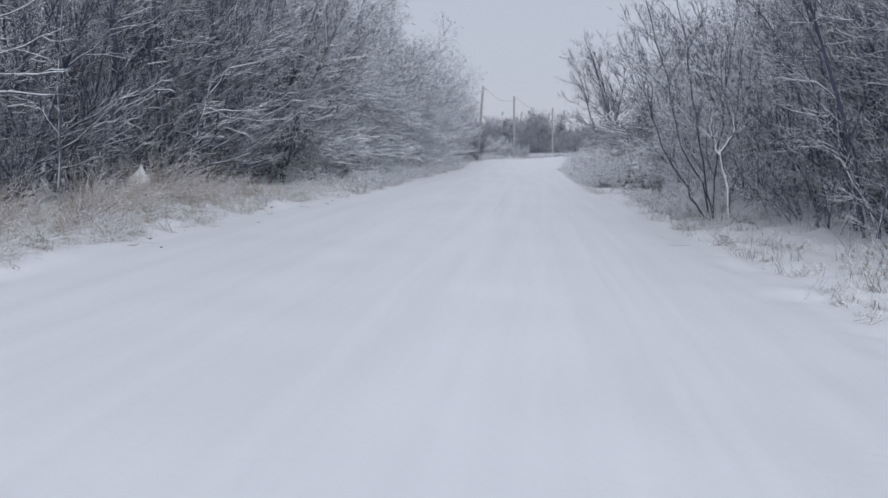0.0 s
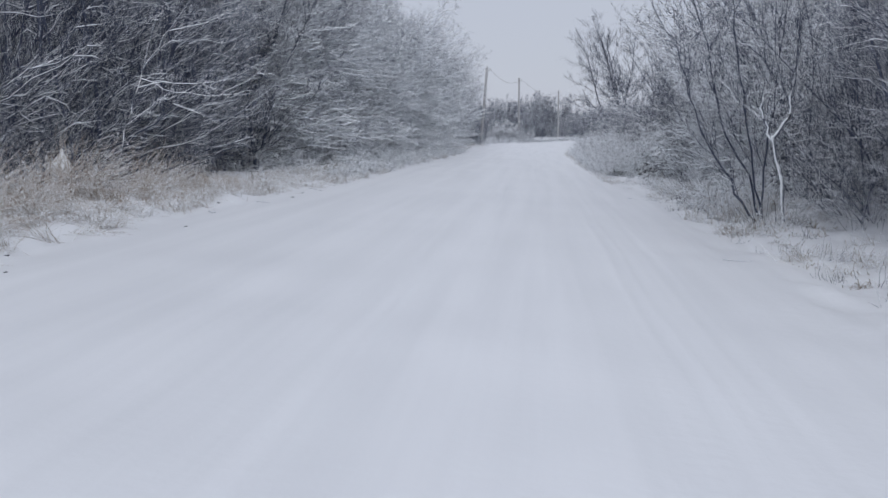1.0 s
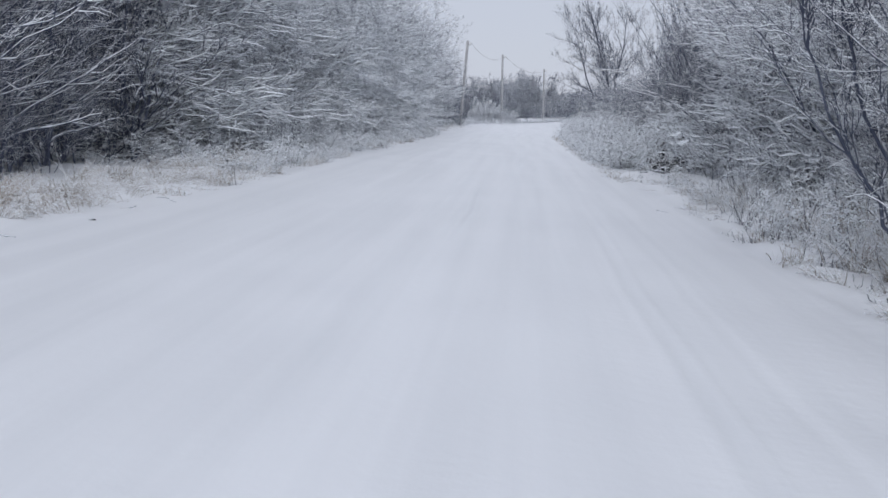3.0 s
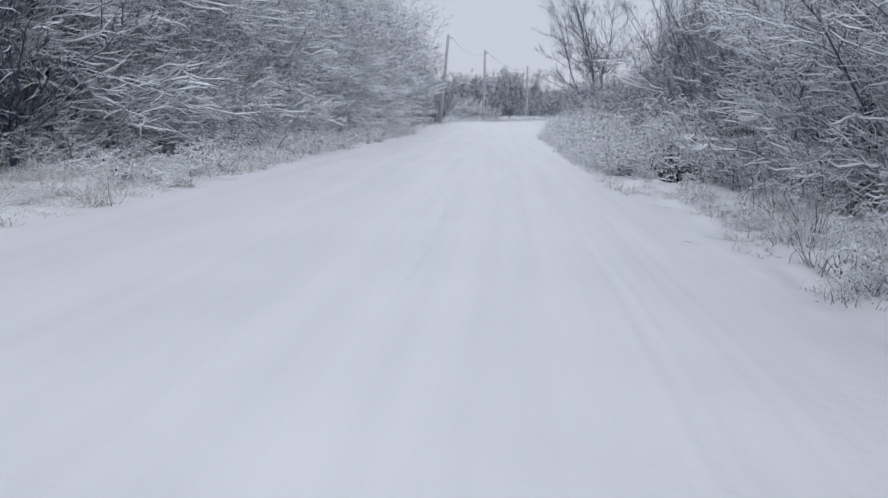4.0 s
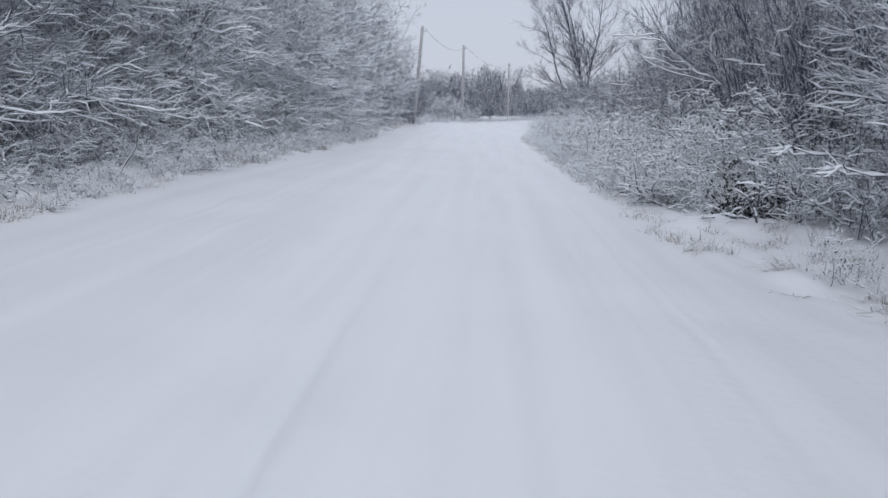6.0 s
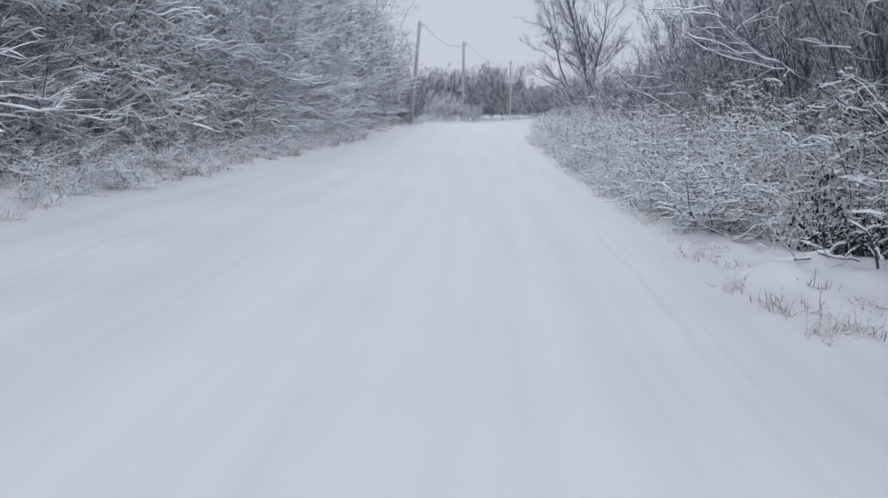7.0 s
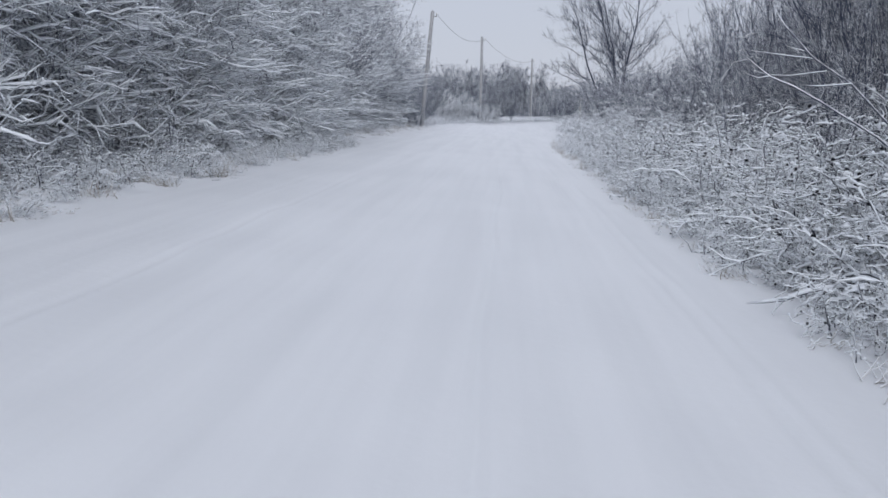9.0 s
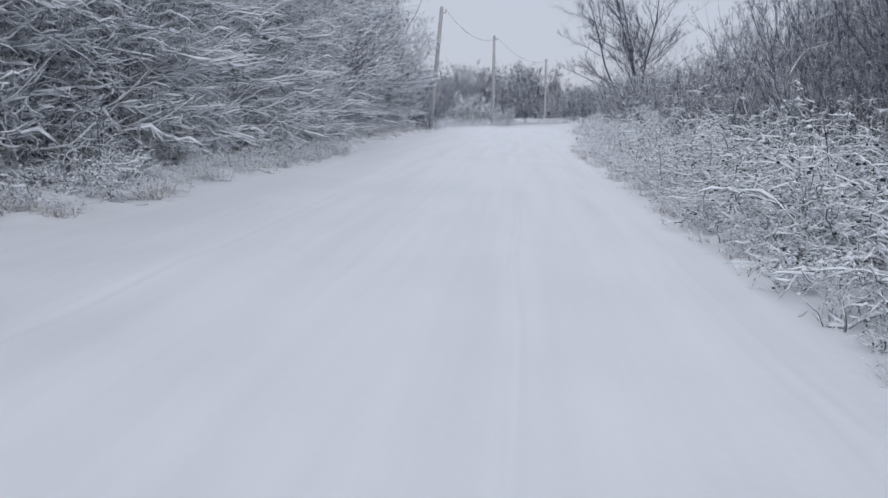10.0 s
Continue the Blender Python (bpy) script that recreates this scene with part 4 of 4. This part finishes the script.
# ---- the pale forked sapling by the right verge ----
def forked_sapling(x, y):
    ob = new("forked_sapling")
    tagged(ob, "young forked tree plastered with snow on its stem", "tree")
    r = np.random.RandomState(61)

    def limb(points, thick, name, plain=False):
        P = crooked(r, points, 0.012)
        b = np.array([thick])
        if plain:
            part(name, joined(name, [BARE, CAP], [tubes(P, b, b * 0.3, 6), snow_on(r, P, b, b * 0.3, 0.006)]), ob)
            return P
        part(name, joined(name, [BARK, CAP], [tubes(P, b, b * 0.45, 7), tubes(P + np.array([-0.5, -0.5, 0.1]) * thick + r.normal(0, 0.16 * thick, P.shape), b * (0.62 if thick > 0.025 else 0.5), b * 0.28, 6)]), ob)
        return P

    trunk = limb(((0.02, 0, -0.2), (0, 0, 0.05), (-0.05, 0, 0.65), (-0.17, 0.02, 1.2), (-0.22, 0.02, 1.36), (-0.24, 0.02, 1.42)), 0.035, "trunk")
    arms = [limb(((-0.20, 0.02, 1.30), (-0.33, 0.0, 1.58), (-0.40, -0.05, 1.80), (-0.34, -0.08, 2.0), (-0.25, -0.1, 2.05)), 0.030, "limb"),
            limb(((-0.21, 0.02, 1.32), (-0.06, 0.03, 1.52), (0.09, 0.05, 1.72), (0.06, 0.06, 1.95), (0.09, 0.06, 2.1)), 0.032, "limb"),
            limb(((0.07, 0.06, 1.9), (0.15, 0.05, 2.4), (0.16, 0.05, 3.6)), 0.014, "limb", True),
            limb(((0.08, 0.05, 1.68), (-0.02, 0.1, 2.1), (-0.16, 0.12, 2.6), (-0.2, 0.15, 3.8)), 0.014, "limb", True),
            limb(((-0.34, 0.0, 1.6), (-0.55, 0.05, 1.78), (-0.8, 0.0, 1.95), (-1.05, 0.0, 2.3)), 0.016, "limb")]
    pieces = []
    for P in arms:
        at, way, sh, pa = shoots(r, P, 14, 0.3, 1.0, 45, (0, 0, 0.4))
        B = grow(r, at, way, r.uniform(0.3, 0.8, len(at)), 4, (0, 0, 0.2), 0.3)
        bb = np.full(len(at), 0.006)
        at, way, sh, pa = shoots(r, B, 5, 0.1, 1.0, 40)
        W = grow(r, at, way, r.uniform(0.1, 0.35, len(at)), 3, (0, 0, 0.1), 0.25)
        pieces += [tubes(B, bb, bb * 0.4, 3), tubes(W, np.full(len(at), 0.005), np.full(len(at), 0.002), 3)]
    tagged(part("crown", joined("crown", [TWIG] * len(pieces), pieces), ob), "", "", "", "stuff")
    ob.matrix_basis = put(ob, x, y)


def crooked_tree(x, y):
    """Several dark stems from one root that bow over the verge and rise again."""
    ob = new("crooked_tree")
    tagged(ob, "dark leafless tree with four crooked stems bowing over the verge", "tree")
    r = np.random.RandomState(67)
    stems = (((0, 0, -0.2), (0, 0, 0), (-0.34, -0.1, 0.5), (-0.70, -0.15, 1.07), (-1.0, -0.2, 1.6), (-1.15, -0.2, 2.3), (-1.2, -0.2, 3.0)),
             ((0.06, 0.05, -0.2), (0.06, 0.05, 0), (-0.15, 0.1, 0.75), (-0.60, 0.2, 1.75), (-0.72, 0.2, 2.3), (-0.85, 0.3, 3.1), (-1.2, 0.3, 4.5), (-1.5, 0.4, 5.7)),
             ((0.1, 0, -0.2), (0.1, 0, 0), (-0.1, -0.1, 0.9), (-0.25, -0.2, 1.6), (-0.35, -0.2, 2.3), (-0.5, -0.3, 3.4), (-0.75, -0.3, 4.6), (-0.8, -0.4, 5.9)),
             ((0.14, 0.1, -0.2), (0.14, 0.1, 0), (0.12, 0.2, 0.8), (0.3, 0.3, 1.8), (0.35, 0.4, 2.6), (0.55, 0.4, 3.8), (0.6, 0.5, 5.4)))
    pieces, mats = [], []
    for i, line in enumerate(stems):
        P = crooked(r, line, 0.022)
        b = np.array([0.026 - 0.002 * i])
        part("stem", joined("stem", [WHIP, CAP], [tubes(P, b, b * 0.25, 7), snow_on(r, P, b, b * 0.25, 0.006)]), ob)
        at, way, sh, pa = shoots(r, P, 15, 0.28, 0.97, 42, (-0.3, -0.2, 0.3))
        L = grow(r, at, way, r.uniform(0.5, 1.5, len(at)), 6, (-0.05, 0, 0.5), 0.35)
        L = L[(L[:, -1, 0] > -1.6) | (L[:, -1, 2] > 3.0)]
        lb = np.full(len(L), 0.009)
        at, way, sh, pa = shoots(r, L, 6, 0.15, 1.0, 40)
        B = grow(r, at, way, r.uniform(0.2, 0.7, len(at)), 4, (0, 0, 0.25), 0.35)
        bb = np.full(len(at), 0.006)
        at, way, sh, pa = shoots(r, B, 4, 0.1, 1.0, 38)
        W = grow(r, at, way, r.uniform(0.1, 0.35, len(at)), 3, (0, 0, 0.2), 0.3)
        tb = np.full(len(at), 0.005)
        pieces += [tubes(L, lb, lb * 0.3, 4), tubes(B, bb, bb * 0.4, 3), tubes(W, tb, tb * 0.4, 3), snow_on(r, L, lb, lb * 0.3, 0.006), snow_on(r, B, bb, bb * 0.4, 0.004, 0.7)]
        mats += [BARE, BARE, BARE, CAP, CAP]
    tagged(part("crown", joined("crown", mats, pieces), ob), "", "", "", "stuff")
    ob.matrix_basis = put(ob, x, y)


def leaning_trunks(x, y):
    """Two thin dead trunks that lean towards the road above the brambles, with level side branches."""
    ob = new("leaning_dead_tree")
    tagged(ob, "two thin dead trunks leaning over brambles, lined with snow", "tree")
    r = np.random.RandomState(73)
    trunks = (((0.1, 0, -0.2), (0, 0, 0.05), (-0.63, 0, 0.7), (-1.27, 0, 1.36), (-1.56, 0.02, 1.66), (-1.98, 0, 1.93), (-2.28, 0, 2.25), (-2.4, 0, 2.42)),
              ((-0.25, -0.8, -0.2), (-0.4, -0.8, 0.1), (-0.94, -0.8, 0.63), (-1.53, -0.8, 1.11), (-2.08, -0.8, 1.44), (-2.37, -0.8, 1.6), (-2.62, -0.8, 1.70), (-2.88, -0.8, 1.91)))
    sides = (((-1.98, 0, 1.92), (-2.31, -0.05, 1.95), (-2.7, -0.1, 2.0)), ((-1.83, 0, 1.79), (-2.22, -0.05, 1.74), (-2.45, -0.1, 1.74), (-2.69, -0.1, 1.81)),
             ((-1.56, 0, 1.66), (-1.9, -0.05, 1.63), (-2.15, -0.1, 1.64)), ((-2.08, 0, 2.0), (-2.29, -0.05, 2.05)), ((-2.62, -0.8, 1.7), (-2.75, -0.85, 1.68), (-2.9, -0.9, 1.74)))
    for lines, thick, name in ((trunks, 0.017, "trunk"), (sides, 0.006, "limb")):
        for line in lines:
            P, b = np.array([line], float), np.array([thick])
            part(name, joined(name, [BARK, CAP], [tubes(P, b, b * 0.4, 6), snow_on(r, P, b, b * 0.4, 0.0045)]), ob)
    ob.matrix_basis = put(ob, x, y)


def bent_cane(x, y, line, thick, snow, label):
    ob = new("bent_cane", joined("bent_cane", [CANE, CAP], [tubes(np.array([line], float), np.array([thick]), np.array([thick * 0.5]), 6), snow_on(np.random.RandomState(4), np.array([line], float), np.array([thick]), np.array([thick * 0.5]), snow)]))
    tagged(ob, label, "cane")
    ob.matrix_basis = put(ob, x, y)


leaning_trunks(5.24, 47.0)
bent_cane(2.5, 50.0, ((-0.08, 0, 0.02), (0.0, 0, 0.12), (0.22, 0.05, 0.24), (0.49, 0.1, 0.34), (0.75, 0.1, 0.38), (1.03, 0.1, 0.36), (1.3, 0.1, 0.25), (1.45, 0.1, -0.05)), 0.010, 0.008, "long cane bowed level over brambles under thick snow")
bent_cane(2.4, 46.5, ((-0.12, 0, 0.10), (0.12, 0, 0.26), (0.35, 0, 0.33), (0.6, 0.05, 0.30), (0.9, 0.1, 0.15), (1.05, 0.1, -0.08)), 0.010, 0.008, "cane bent low over snow at the road edge")
bent_cane(2.05, 46.2, ((0, 0, -0.1), (0.01, 0, 0.05), (-0.02, 0, 0.2), (0.02, 0, 0.33)), 0.012, 0.004, "short dark upright stalk beside snowy canes")
bent_cane(-4.86, 37.1, ((-0.05, 0, -0.1), (0, 0, 0.06), (0.16, 0, 0.30), (0.30, 0, 0.50), (0.35, 0, 0.72), (0.40, 0, 0.80), (0.46, 0, 0.79), (0.48, 0, 0.70)), 0.017, 0.02, "hooked cane plastered white with snow above low weeds")
bent_cane(-5.15, 37.3, ((0, 0, -0.1), (0.02, 0, 0.3), (-0.10, 0, 0.55), (-0.22, 0, 0.68)), 0.012, 0.012, "thin snow-lined cane beside low weeds")
bent_cane(-4.52, 31.8, ((-0.01, 0, -0.1), (0, 0, 0.03), (0.02, 0, 0.24), (0.06, 0, 0.34), (0.12, 0, 0.44)), 0.010, 0.001, "bare dark weed stalk bent over snow")
bent_cane(-4.38, 31.8, ((-0.05, 0, -0.1), (0, 0, 0.04), (0.07, 0, 0.15), (0.15, 0, 0.24), (0.29, 0, 0.32), (0.45, 0, 0.35)), 0.010, 0.001, "bare dark weed stalk arching low over snow")
crooked_tree(3.52, 20.9)
forked_sapling(3.85, 20.5)

def cane_heap(x, y, seed, count, turn):
    """Broken canes thrown down towards the road, each thickly lined with snow."""
    ob = new("cane_heap")
    tagged(ob, "heap of bent broken canes lined with snow beside the road", "brushwood", "heaps of canes at the road edge")
    r = np.random.RandomState(seed)
    start = np.stack([r.uniform(0.0, 1.3, count), r.normal(0, 0.7, count), r.uniform(0.0, 0.25, count)], -1)
    way = np.stack([r.uniform(-1.2, -0.1, count), r.normal(0, 0.5, count), r.uniform(0.2, 1.3, count)], -1)
    ln = r.uniform(0.35, 1.0, count)
    C = grow(r, start, way, ln, 8, (-0.35, -0.1, -1.5), 0.55)
    C[..., 2] = np.maximum(C[..., 2], 0.02)
    cb = r.uniform(0.008, 0.016, count)
    for i in range(count):
        one, b = C[i:i + 1], cb[i:i + 1]
        part("cane", joined("cane", [CANE, CAP], [tubes(one, b, b * 0.45, 5), snow_on(r, one, b, b * 0.45, 0.013)]), ob)
    at, way, sh, pa = shoots(r, C, 5, 0.15, 1.0, 45, (0, 0, 0.3))
    B = grow(r, at, way, r.uniform(0.1, 0.4, len(at)), 4, (0, 0, -0.2), 0.6)
    bb = np.full(len(at), 0.005)
    tagged(part("brush", joined("brush", [CANE, CAP, CAP], [tubes(B, bb, bb * 0.4, 3), snow_on(r, B, bb, bb * 0.4, 0.012, 0.8), lumps(r, B, 60, 0.03)]), ob), "", "", "", "stuff")
    ob.matrix_basis = pose(x, y, float(ground_z(x, y)), 0, 0, turn)


for x, y, seed, count, turn in ((3.0, 39.9, 81, 30, 15), (3.2, 36.9, 88, 16, 25), (2.75, 41.4, 82, 30, -10), (3.3, 38.7, 83, 18, 30), (2.5, 43.8, 84, 22, 0), (2.35, 46.4, 85, 20, 10), (2.4, 49.6, 86, 16, -15), (2.45, 53.0, 87, 14, 5)):
    cane_heap(x, y, seed, count, turn)

# ---- litter on the snow: fallen twigs and clods along the edges ----
r = np.random.RandomState(17)
for i in range(24):
    left = i % 6 > 0
    y = r.uniform(11, 66)
    x = (-4.55 + abs(r.normal(0, 0.22))) if left else (2.25 - abs(r.normal(0, 0.18)))
    z = float(ground_z(x, y))
    m = r.randint(3, 6)
    a = r.uniform(0, 6.283)
    P = np.cumsum(np.concatenate([np.zeros((1, 1, 3)), r.normal(0, 0.035, (1, m, 3)) + np.array([0.05 * math.cos(a), 0.05 * math.sin(a), 0])], 1), 1)
    P[..., 2] = ground_z(P[..., 0] + x, P[..., 1] + y) - z + 0.006
    stick = new("fallen_twig", joined("fallen_twig", BARK, [tubes(P, np.array([0.006]), np.array([0.003]), 5)]))
    stick.matrix_basis = pose(x, y, z)
    tagged(stick, "short dark fallen twig lying on snow", "twig", "fallen twigs along the road")
for i in range(26):
    left = i % 4 > 0
    y = r.uniform(11, 66)
    x = (-4.5 + r.normal(0, 0.25)) if left else (2.35 + r.normal(0, 0.15))
    bm = bmesh.new()
    bmesh.ops.create_icosphere(bm, subdivisions=2, radius=1)
    for v in bm.verts:
        v.co *= 1 + 0.35 * noise.noise(v.co * 1.6 + Vector((i * 3.1, 0, 0)))
    size = r.uniform(0.010, 0.026)
    bmesh.ops.transform(bm, matrix=Matrix.Diagonal((size * r.uniform(1, 1.9), size * r.uniform(0.9, 1.4), size * 0.45, 1)), verts=bm.verts)
    clod = solid("clod", bm, LEAF)
    clod.matrix_basis = pose(x, y, float(ground_z(x, y)) + size * 0.05, 0, 0, r.uniform(0, 360))
    tagged(clod, "small dark clod of earth half sunk in snow", "clod", "clods along the road")
